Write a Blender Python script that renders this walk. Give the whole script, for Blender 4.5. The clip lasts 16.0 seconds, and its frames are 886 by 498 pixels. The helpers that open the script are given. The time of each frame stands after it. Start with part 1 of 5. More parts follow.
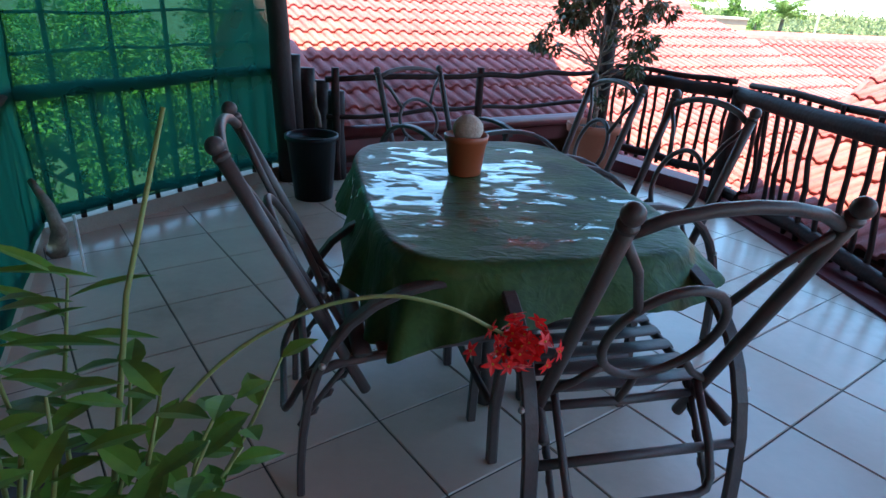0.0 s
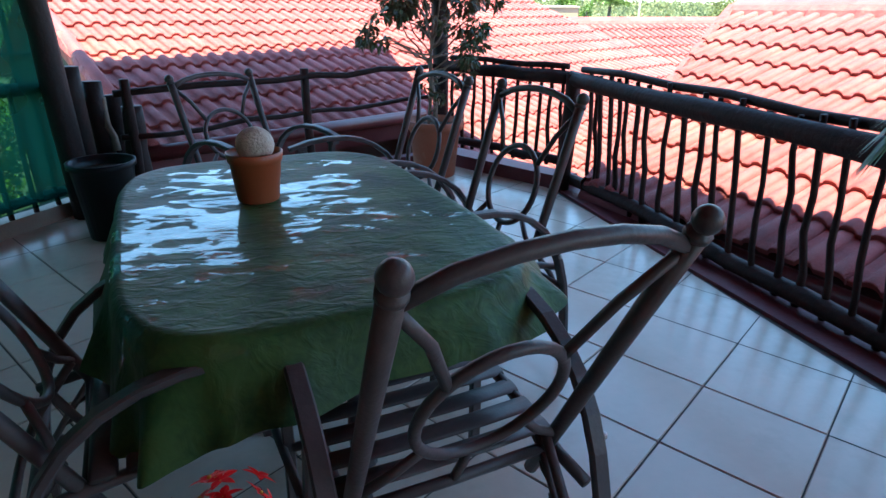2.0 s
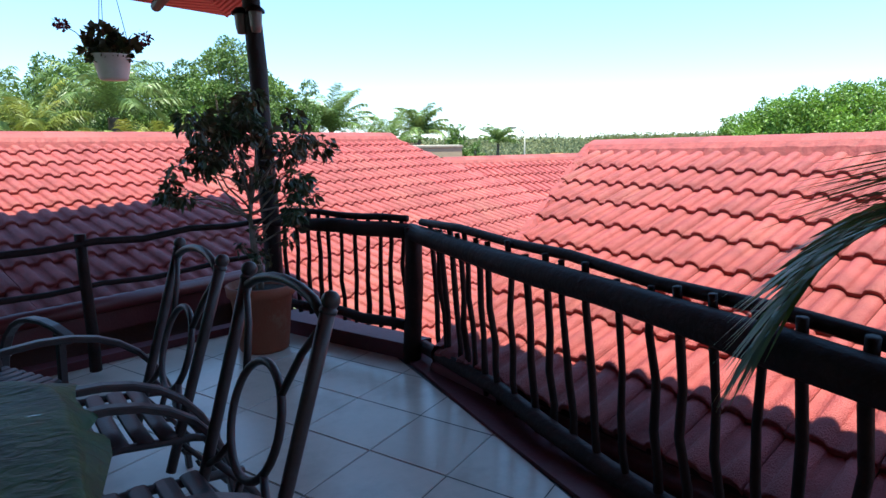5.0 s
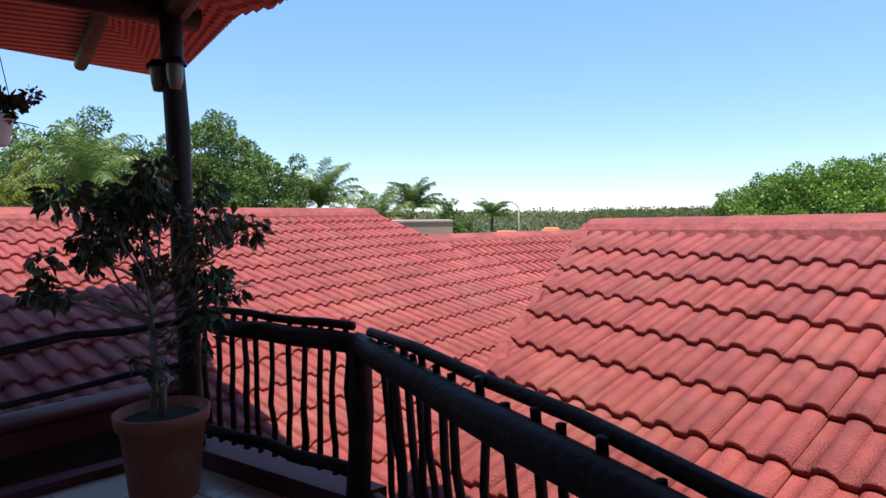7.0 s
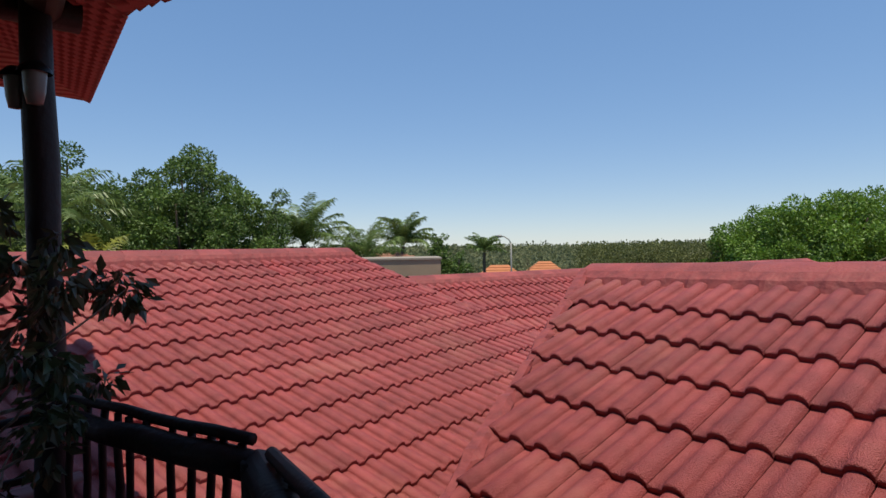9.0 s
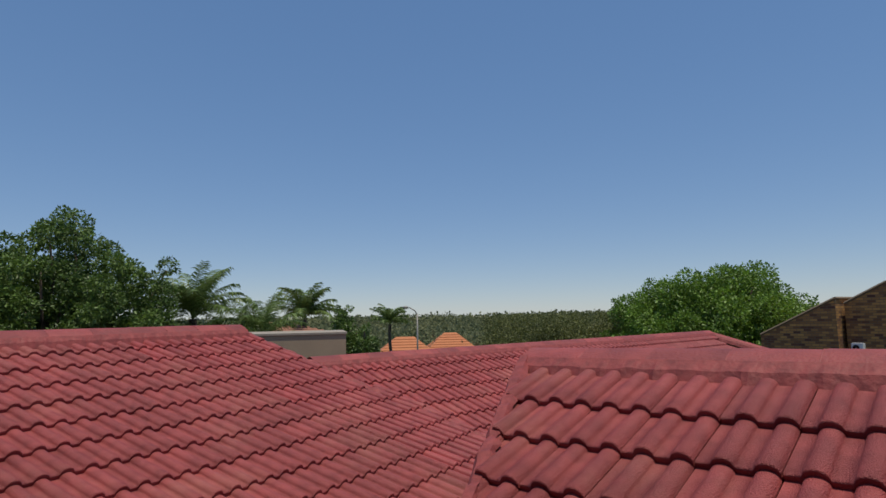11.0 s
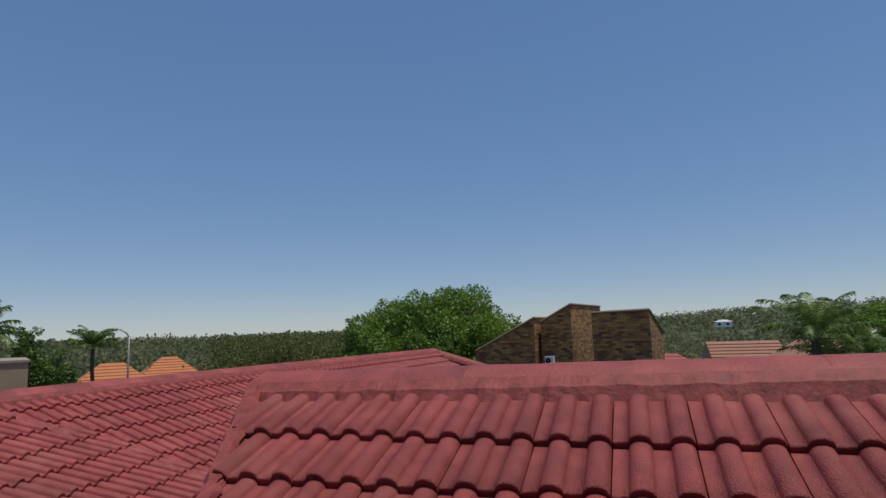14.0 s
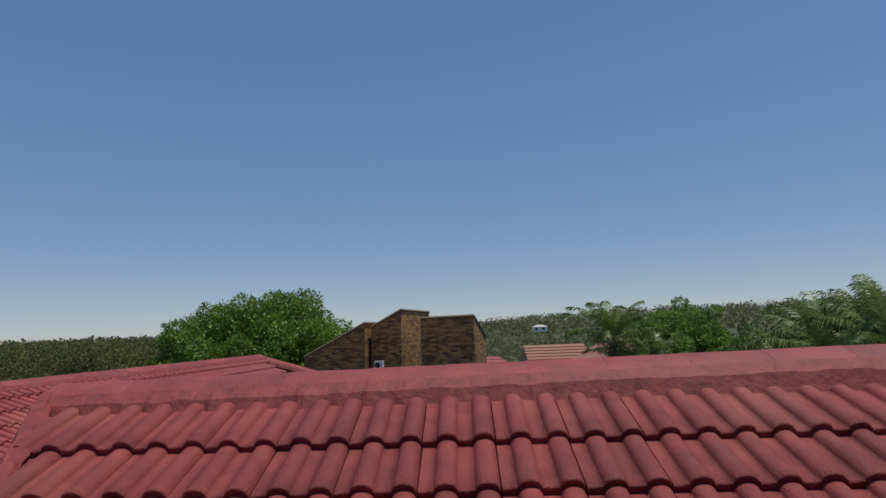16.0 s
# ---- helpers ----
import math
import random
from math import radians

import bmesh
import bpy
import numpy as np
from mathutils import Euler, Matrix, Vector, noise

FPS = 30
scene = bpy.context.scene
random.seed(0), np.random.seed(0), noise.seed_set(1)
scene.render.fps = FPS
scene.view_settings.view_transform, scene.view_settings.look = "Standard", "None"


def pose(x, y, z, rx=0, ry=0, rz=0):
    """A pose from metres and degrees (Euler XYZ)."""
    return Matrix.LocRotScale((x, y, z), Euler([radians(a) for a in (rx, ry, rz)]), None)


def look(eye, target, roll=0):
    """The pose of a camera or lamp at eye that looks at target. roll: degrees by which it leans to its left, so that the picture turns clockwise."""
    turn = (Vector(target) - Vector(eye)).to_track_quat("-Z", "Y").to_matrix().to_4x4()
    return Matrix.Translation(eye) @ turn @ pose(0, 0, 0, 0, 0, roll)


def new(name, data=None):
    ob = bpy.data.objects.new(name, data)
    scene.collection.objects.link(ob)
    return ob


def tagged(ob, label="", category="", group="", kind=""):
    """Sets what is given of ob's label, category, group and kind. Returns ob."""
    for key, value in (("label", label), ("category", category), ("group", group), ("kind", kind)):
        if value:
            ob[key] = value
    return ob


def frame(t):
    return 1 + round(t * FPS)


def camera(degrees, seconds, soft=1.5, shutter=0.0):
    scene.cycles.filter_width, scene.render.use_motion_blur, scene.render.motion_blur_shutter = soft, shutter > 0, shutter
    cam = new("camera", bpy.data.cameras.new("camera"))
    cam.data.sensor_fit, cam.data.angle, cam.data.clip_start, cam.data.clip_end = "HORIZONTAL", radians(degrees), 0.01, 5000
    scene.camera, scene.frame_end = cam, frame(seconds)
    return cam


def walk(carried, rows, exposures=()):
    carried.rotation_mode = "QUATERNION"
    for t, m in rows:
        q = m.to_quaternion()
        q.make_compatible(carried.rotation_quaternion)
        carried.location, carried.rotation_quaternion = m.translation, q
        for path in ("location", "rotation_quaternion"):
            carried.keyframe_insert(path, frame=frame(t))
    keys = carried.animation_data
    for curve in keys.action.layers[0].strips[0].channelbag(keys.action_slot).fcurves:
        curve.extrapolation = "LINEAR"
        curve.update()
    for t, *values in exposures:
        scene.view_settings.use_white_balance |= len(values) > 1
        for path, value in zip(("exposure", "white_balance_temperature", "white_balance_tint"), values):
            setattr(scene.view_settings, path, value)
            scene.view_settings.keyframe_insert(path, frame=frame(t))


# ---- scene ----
cam = camera(72.6, 16.0)
PATH = [
    (0, (0.189, -0.057, 1.334), (0.196, 1.789, 0.563), 2.9),
    (0.5, (0.205, 0.033, 1.319), (0.27, 1.878, 0.55), 2.5),
    (1, (0.263, 0.118, 1.302), (0.463, 1.955, 0.537), 1.7),
    (1.5, (0.345, 0.232, 1.283), (0.661, 2.054, 0.52), 1.2),
    (2, (0.434, 0.323, 1.289), (0.84, 2.128, 0.527), 0.6),
    (2.5, (0.511, 0.417, 1.284), (0.999, 2.208, 0.54), 0.1),
    (3, (0.607, 0.491, 1.29), (1.165, 2.279, 0.587), -0.3),
    (3.5, (0.736, 0.595, 1.298), (1.353, 2.386, 0.655), -0.6),
    (4, (0.88, 0.691, 1.299), (1.531, 2.503, 0.755), -0.8),
    (4.5, (1.001, 0.803, 1.321), (1.685, 2.628, 0.872), -0.8),
    (5, (1.124, 0.944, 1.337), (1.836, 2.779, 0.982), -0.7),
    (7.5, (1.738, 1.919, 1.385), (2.475, 3.776, 1.293), -0.6),
    (8, (1.865, 2.096, 1.395), (2.602, 3.953, 1.321), -0.7),
    (10.5, (2.263, 2.97, 1.541), (3.195, 4.732, 1.705), -1.0),
    (11, (2.306, 3.152, 1.532), (3.345, 4.846, 1.754), -1.1),
    (11.5, (2.383, 3.258, 1.514), (3.548, 4.862, 1.776), -1.4),
    (12, (2.446, 3.345, 1.518), (3.734, 4.851, 1.785), -1.6),
    (12.5, (2.465, 3.403, 1.529), (3.864, 4.807, 1.793), -1.7),
    (13, (2.473, 3.43, 1.521), (3.971, 4.726, 1.791), -1.8),
    (13.5, (2.483, 3.408, 1.526), (4.063, 4.605, 1.794), -1.9),
    (14, (2.486, 3.392, 1.525), (4.137, 4.489, 1.792), -1.8),
    (14.5, (2.475, 3.362, 1.529), (4.193, 4.351, 1.797), -1.7),
    (15, (2.451, 3.343, 1.532), (4.244, 4.189, 1.798), -1.8),
    (15.5, (2.437, 3.316, 1.519), (4.279, 4.044, 1.795), -1.9),
    (16, (2.423, 3.304, 1.533), (4.309, 3.912, 1.798), -1.9),
]
walk(cam, [(t, look(eye, target, roll)) for t, eye, target, roll in PATH],
     exposures=[(0.0, 3.22, 6900, -12), (2.0, 3.05, 6900, -12), (3.0, 2.68, 6800, -10), (4.5, 2.0, 6600, -7), (5.2, 1.6, 6500, -4), (7.5, 0.8, 7000, 4), (8.2, 0.5, 7150, 5),
                (10.3, -0.15, 7000, 6), (12.0, -0.33, 6950, 7), (16.0, -0.38, 6950, 7)])

# ---- world, sun, exposure ----
SUN_DIR = Vector((0.05, -0.25, 1.0)).normalized()
world = bpy.data.worlds.new("sky")
scene.world = world
world.use_nodes = True
wn = world.node_tree.nodes
sky = wn.new("ShaderNodeTexSky")
sky.sky_type = 'NISHITA'
sky.sun_disc = False
sky.sun_elevation = math.asin(SUN_DIR.z)
sky.sun_rotation = math.atan2(SUN_DIR.x, SUN_DIR.y)
sky.altitude = 1400
sky.air_density = 1.0
sky.dust_density = 0.3
sky.ozone_density = 1.6
wn["Background"].inputs["Strength"].default_value = 0.265
soft_sky = wn.new("ShaderNodeGamma")
soft_sky.inputs["Gamma"].default_value = 0.46
rich_sky = wn.new("ShaderNodeHueSaturation")
rich_sky.inputs["Hue"].default_value = 0.503
rich_sky.inputs["Saturation"].default_value = 1.46
world.node_tree.links.new(sky.outputs[0], soft_sky.inputs["Color"])
cool_sky = wn.new("ShaderNodeVectorMath")
cool_sky.operation = 'MULTIPLY'
cool_sky.inputs[1].default_value = (0.93, 1.0, 1.17)
world.node_tree.links.new(soft_sky.outputs[0], cool_sky.inputs[0])
world.node_tree.links.new(cool_sky.outputs[0], rich_sky.inputs["Color"])
world.node_tree.links.new(rich_sky.outputs[0], wn["Background"].inputs["Color"])
sun_lamp = bpy.data.lights.new("sun", 'SUN')
sun_lamp.energy = 3.9
sun_lamp.angle = radians(0.53)
sun_lamp.color = (1.0, 0.95, 0.88)
sun_ob = new("sun", sun_lamp)
sun_ob.matrix_world = look((0, 0, 30), Vector((0, 0, 30)) - SUN_DIR)


# ---- materials ----
def material(name, base, rough=0.6, metal=0.0, second=None, scale=8.0, fine=60.0, amount=0.5, bump=0.15, bump_scale=None,
             per_object=0.0, per_island=0.0, spec=0.5, stain=None, stain_scale=2.0, translucent=0.0, depth=0.01):
    """Two scales of noise over a base colour, with bump and optional variation per piece."""
    m = bpy.data.materials.new(name)
    m.use_nodes = True
    nt = m.node_tree
    ns, ln = nt.nodes, nt.links
    bsdf = ns["Principled BSDF"]
    bsdf.inputs["Roughness"].default_value = rough
    bsdf.inputs["Metallic"].default_value = metal
    bsdf.inputs["Specular IOR Level"].default_value = spec
    co = ns.new("ShaderNodeTexCoord")
    big = ns.new("ShaderNodeTexNoise")
    big.inputs["Scale"].default_value = scale
    big.inputs["Detail"].default_value = 5
    small = ns.new("ShaderNodeTexNoise")
    small.inputs["Scale"].default_value = fine
    small.inputs["Detail"].default_value = 3
    geo = ns.new("ShaderNodeNewGeometry")
    for n in (big, small):
        ln.new(geo.outputs["Position"], n.inputs["Vector"])
    mix = ns.new("ShaderNodeMix")
    mix.data_type = 'RGBA'
    second = second or tuple(c * 0.7 for c in base)
    mix.inputs["A"].default_value = (*base, 1)
    mix.inputs["B"].default_value = (*second, 1)
    add = ns.new("ShaderNodeMath")
    add.operation = 'MULTIPLY_ADD'
    ramp = ns.new("ShaderNodeMapRange")
    ramp.inputs["From Min"].default_value = 0.35
    ramp.inputs["From Max"].default_value = 0.7
    ramp.inputs["To Max"].default_value = amount
    ln.new(small.outputs["Fac"], add.inputs[0])
    add.inputs[1].default_value = 0.35
    ln.new(big.outputs["Fac"], add.inputs[2])
    sub = ns.new("ShaderNodeMath")
    sub.operation = 'SUBTRACT'
    ln.new(add.outputs[0], sub.inputs[0])
    sub.inputs[1].default_value = 0.17
    ln.new(sub.outputs[0], ramp.inputs["Value"])
    ln.new(ramp.outputs[0], mix.inputs["Factor"])
    col = mix.outputs["Result"]
    if stain:
        s = ns.new("ShaderNodeTexNoise")
        s.inputs["Scale"].default_value = stain_scale
        s.inputs["Detail"].default_value = 6
        s.inputs["Roughness"].default_value = 0.65
        ln.new(geo.outputs["Position"], s.inputs["Vector"])
        r = ns.new("ShaderNodeMapRange")
        r.inputs["From Min"].default_value = 0.52
        r.inputs["From Max"].default_value = 0.68
        r.inputs["To Max"].default_value = 0.6
        ln.new(s.outputs["Fac"], r.inputs["Value"])
        mx = ns.new("ShaderNodeMix")
        mx.data_type = 'RGBA'
        mx.inputs["B"].default_value = (*stain, 1)
        ln.new(col, mx.inputs["A"])
        ln.new(r.outputs[0], mx.inputs["Factor"])
        col = mx.outputs["Result"]
    if per_object or per_island:
        hsv = ns.new("ShaderNodeHueSaturation")
        mr = ns.new("ShaderNodeMapRange")
        k = per_object or per_island
        mr.inputs["To Min"].default_value = 1 - k
        mr.inputs["To Max"].default_value = 1 + k
        if per_object:
            oi = ns.new("ShaderNodeObjectInfo")
            ln.new(oi.outputs["Random"], mr.inputs["Value"])
        else:
            ln.new(geo.outputs["Random Per Island"], mr.inputs["Value"])
        ln.new(mr.outputs[0], hsv.inputs["Value"])
        ln.new(col, hsv.inputs["Color"])
        col = hsv.outputs["Color"]
    ln.new(col, bsdf.inputs["Base Color"])
    if bump:
        b = ns.new("ShaderNodeBump")
        b.inputs["Strength"].default_value = bump
        b.inputs["Distance"].default_value = depth
        src = small
        if bump_scale:
            src = ns.new("ShaderNodeTexNoise")
            src.inputs["Scale"].default_value = bump_scale
            src.inputs["Detail"].default_value = 4
            ln.new(geo.outputs["Position"], src.inputs["Vector"])
        ln.new(src.outputs["Fac"], b.inputs["Height"])
        ln.new(b.outputs[0], bsdf.inputs["Normal"])
    if translucent:
        out = ns["Material Output"]
        tr = ns.new("ShaderNodeBsdfTranslucent")
        ln.new(col, tr.inputs["Color"])
        ms = ns.new("ShaderNodeMixShader")
        ms.inputs[0].default_value = translucent
        ln.new(bsdf.outputs[0], ms.inputs[1])
        ln.new(tr.outputs[0], ms.inputs[2])
        ln.new(ms.outputs[0], out.inputs["Surface"])
    return m


M_TILE = material("red_roof_paint", (0.335, 0.060, 0.056), 0.60, second=(0.225, 0.036, 0.035), scale=9.0, fine=150, amount=1.0,
                  bump=0.9, bump_scale=170, depth=0.008, per_object=0.12, stain=(0.37, 0.11, 0.085), stain_scale=1.3)
M_TILE_FAR = material("red_roof_paint_joined", (0.335, 0.060, 0.056), 0.60, second=(0.225, 0.036, 0.035), scale=9.0, fine=150, amount=1.0,
                      bump=0.4, bump_scale=200, depth=0.006, per_island=0.12, stain=(0.37, 0.11, 0.085), stain_scale=1.3)
M_RIDGE = material("red_ridge_paint", (0.32, 0.062, 0.054), 0.62, second=(0.22, 0.040, 0.037), scale=5, fine=120, amount=1.0, bump=0.7, bump_scale=60,
                   depth=0.008, stain=(0.20, 0.05, 0.045), stain_scale=4.0, per_object=0.20)
M_MORTAR = material("painted_mortar", (0.30, 0.056, 0.050), 0.7, second=(0.19, 0.034, 0.032), scale=16, fine=90, amount=1.0, bump=0.8, bump_scale=34, depth=0.007)
M_FASCIA = material("dark_red_fascia", (0.16, 0.03, 0.03), 0.4, second=(0.10, 0.02, 0.022), scale=5, amount=0.6)
M_WALL = material("red_brown_wall", (0.15, 0.06, 0.05), 0.85, scale=3, fine=40, bump=0.3)
M_UNDER = material("dark_underlay", (0.11, 0.03, 0.028), 0.9, bump=0)
M_FLOOR = material("glazed_floor_tile", (0.60, 0.475, 0.385), 0.22, second=(0.51, 0.41, 0.335), scale=2.5, fine=25, amount=0.7, bump=0.03,
                   per_object=0.04, stain=(0.40, 0.32, 0.25), stain_scale=1.6)
M_GROUT = material("dark_grout", (0.07, 0.065, 0.06), 0.9, bump=0.2)
M_KERB = material("red_oxide_kerb", (0.12, 0.026, 0.032), 0.55, spec=0.3, second=(0.085, 0.02, 0.025), scale=4, fine=50, amount=0.8, bump=0.2, stain=(0.17, 0.07, 0.065))
M_LOG = material("stained_log", (0.034, 0.014, 0.011), 0.6, spec=0.18, second=(0.015, 0.007, 0.006), scale=9, fine=70, amount=0.9, bump=0.5, bump_scale=35)
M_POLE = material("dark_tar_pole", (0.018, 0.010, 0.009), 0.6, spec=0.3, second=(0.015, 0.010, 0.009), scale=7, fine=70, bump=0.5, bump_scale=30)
M_CHAIR = material("dark_brown_varnish", (0.085, 0.068, 0.066), 0.42, spec=0.32, second=(0.058, 0.048, 0.050), scale=10, fine=90, amount=0.8, bump=0.12, per_object=0.05)
M_SCREW = material("dull_metal", (0.45, 0.44, 0.42), 0.4, metal=0.9, bump=0)
M_TERRA = material("terracotta", (0.33, 0.10, 0.05), 0.7, second=(0.32, 0.09, 0.045), scale=9, fine=70, amount=0.9, bump=0.2, stain=(0.42, 0.26, 0.18), stain_scale=5)
M_PLASTIC_POT = material("terracotta_plastic", (0.34, 0.08, 0.03), 0.42, second=(0.27, 0.062, 0.026), bump=0.03)
M_SOIL = material("soil", (0.04, 0.028, 0.02), 0.95, scale=30, fine=120, bump=1.0)
M_STONE = material("pale_stone_ball", (0.55, 0.46, 0.37), 0.7, second=(0.38, 0.29, 0.22), scale=22, fine=120, amount=0.9, bump=0.5)
M_WHITE = material("white_plastic", (0.7, 0.7, 0.68), 0.5, bump=0)
M_FROST = material("frosted_glass", (0.17, 0.16, 0.155), 0.35, bump=0)
M_BLACK = material("black_plastic", (0.007, 0.007, 0.008), 0.4, spec=0.25, bump=0)
M_LEAF_FIG = material("fig_leaf", (0.045, 0.075, 0.028), 0.42, second=(0.09, 0.05, 0.025), scale=6, fine=20, amount=0.8, bump=0, per_island=0.35, translucent=0.25)
M_LEAF = material("bright_leaf", (0.18, 0.33, 0.05), 0.45, second=(0.05, 0.13, 0.03), scale=7, fine=30, amount=0.8, bump=0, per_island=0.3, translucent=0.3)
M_STEM = material("green_stem", (0.22, 0.26, 0.08), 0.6, second=(0.13, 0.15, 0.05), bump=0.1)
M_FLOWER = material("scarlet_petals", (0.8, 0.012, 0.02), 0.5, second=(0.65, 0.008, 0.015), bump=0, per_island=0.15, translucent=0.3)
M_EYE = material("yellow_flower_eye", (0.7, 0.4, 0.05), 0.6, bump=0)
M_PETAL_DARK = material("dark_pink_petals", (0.20, 0.02, 0.04), 0.6, bump=0, per_island=0.3)
M_TREE = material("tree_leaf", (0.18, 0.30, 0.035), 0.5, second=(0.09, 0.165, 0.022), scale=0.7, fine=6, amount=0.9, bump=0, per_island=0.35, translucent=0.32)
M_TREE_DARK = material("dark_tree_leaf", (0.125, 0.20, 0.037), 0.5, second=(0.065, 0.115, 0.024), scale=0.7, fine=6, amount=0.9, bump=0, per_island=0.35, translucent=0.3)
M_OLIVE = material("olive_leaf", (0.15, 0.16, 0.045), 0.6, second=(0.085, 0.10, 0.03), scale=0.5, fine=6, amount=0.9, bump=0, per_island=0.4, translucent=0.38)
M_PALM = material("palm_leaf", (0.19, 0.26, 0.075), 0.4, second=(0.10, 0.15, 0.04), scale=1, fine=9, amount=0.9, bump=0, per_island=0.3, translucent=0.25)
M_PALM_YELLOW = material("yellow_palm_leaf", (0.29, 0.29, 0.05), 0.45, second=(0.14, 0.18, 0.035), scale=1, fine=9, amount=0.9, bump=0, per_island=0.3, translucent=0.25)
M_BARK = material("bark", (0.13, 0.095, 0.065), 0.9, second=(0.06, 0.045, 0.035), scale=12, fine=60, amount=0.9, bump=0.8)
M_TWIG = material("pale_fig_bark", (0.30, 0.25, 0.20), 0.8, second=(0.17, 0.13, 0.10), scale=20, fine=90, amount=0.9, bump=0.4)
M_FROND = material("dark_frond_leaf", (0.10, 0.17, 0.035), 0.45, second=(0.05, 0.09, 0.02), scale=5, fine=30, amount=0.8, bump=0, per_island=0.3, translucent=0.2)
M_TAN = material("tan_plaster", (0.36, 0.27, 0.175), 0.85, second=(0.29, 0.22, 0.145), scale=1.2, fine=30, amount=0.8, bump=0.2, stain=(0.2, 0.165, 0.13), stain_scale=1.0)
M_CAP = material("pale_cement", (0.34, 0.29, 0.23), 0.85, bump=0.2)
M_ORANGE = material("orange_roof", (0.50, 0.17, 0.06), 0.7, second=(0.40, 0.12, 0.04), scale=1.5, bump=0.2)
M_SALMON = material("salmon_roof", (0.36, 0.17, 0.11), 0.75, second=(0.27, 0.12, 0.08), scale=1.5, bump=0.2)
M_HOUSE = material("cream_wall", (0.62, 0.54, 0.44), 0.85, bump=0.1)
M_FARWHITE = material("white_house_paint", (0.8, 0.8, 0.78), 0.7, bump=0)
M_STEEL = material("galvanised_steel", (0.30, 0.28, 0.25), 0.5, metal=0.2, bump=0.05)
M_PINK = material("red_roof_sheet", (0.34, 0.085, 0.075), 0.6, second=(0.26, 0.062, 0.055), scale=3, bump=0.1)
M_GROUND = material("veld_ground", (0.085, 0.10, 0.05), 0.95, second=(0.06, 0.075, 0.035), scale=0.02, fine=0.3, amount=0.9, bump=0, stain=(0.17, 0.12, 0.075), stain_scale=0.006)

_ns, _ln = M_PINK.node_tree.nodes, M_PINK.node_tree.links
_map = _ns.new("ShaderNodeMapping")
_map.inputs["Rotation"].default_value = (0, 0, radians(-104))
_wave = _ns.new("ShaderNodeTexWave")
_wave.inputs["Scale"].default_value = 4.1
_wave.inputs["Distortion"].default_value = 0.0
_geo = _ns.new("ShaderNodeNewGeometry")
_bump = _ns.new("ShaderNodeBump")
_bump.inputs["Strength"].default_value = 1.0
_bump.inputs["Distance"].default_value = 0.02
_ln.new(_geo.outputs["Position"], _map.inputs["Vector"])
_ln.new(_map.outputs[0], _wave.inputs["Vector"])
_ln.new(_wave.outputs["Fac"], _bump.inputs["Height"])
_ln.new(_bump.outputs[0], _ns["Principled BSDF"].inputs["Normal"])


def brick_material():
    m = material("face_brick", (0.27, 0.13, 0.06), 0.85, bump=0.2)
    ns, ln = m.node_tree.nodes, m.node_tree.links
    b = ns.new("ShaderNodeTexBrick")
    b.inputs["Color1"].default_value = (0.52, 0.27, 0.075, 1)
    b.inputs["Color2"].default_value = (0.11, 0.04, 0.024, 1)
    b.inputs["Mortar"].default_value = (0.15, 0.11, 0.07, 1)
    b.inputs["Scale"].default_value = 1.0
    b.inputs["Brick Width"].default_value = 0.23
    b.inputs["Row Height"].default_value = 0.085
    b.inputs["Mortar Size"].default_value = 0.008
    uv = ns.new("ShaderNodeUVMap")
    ln.new(uv.outputs[0], b.inputs["Vector"])
    ln.new(b.outputs["Color"], ns["Principled BSDF"].inputs["Base Color"])
    return m


M_BRICK = brick_material()


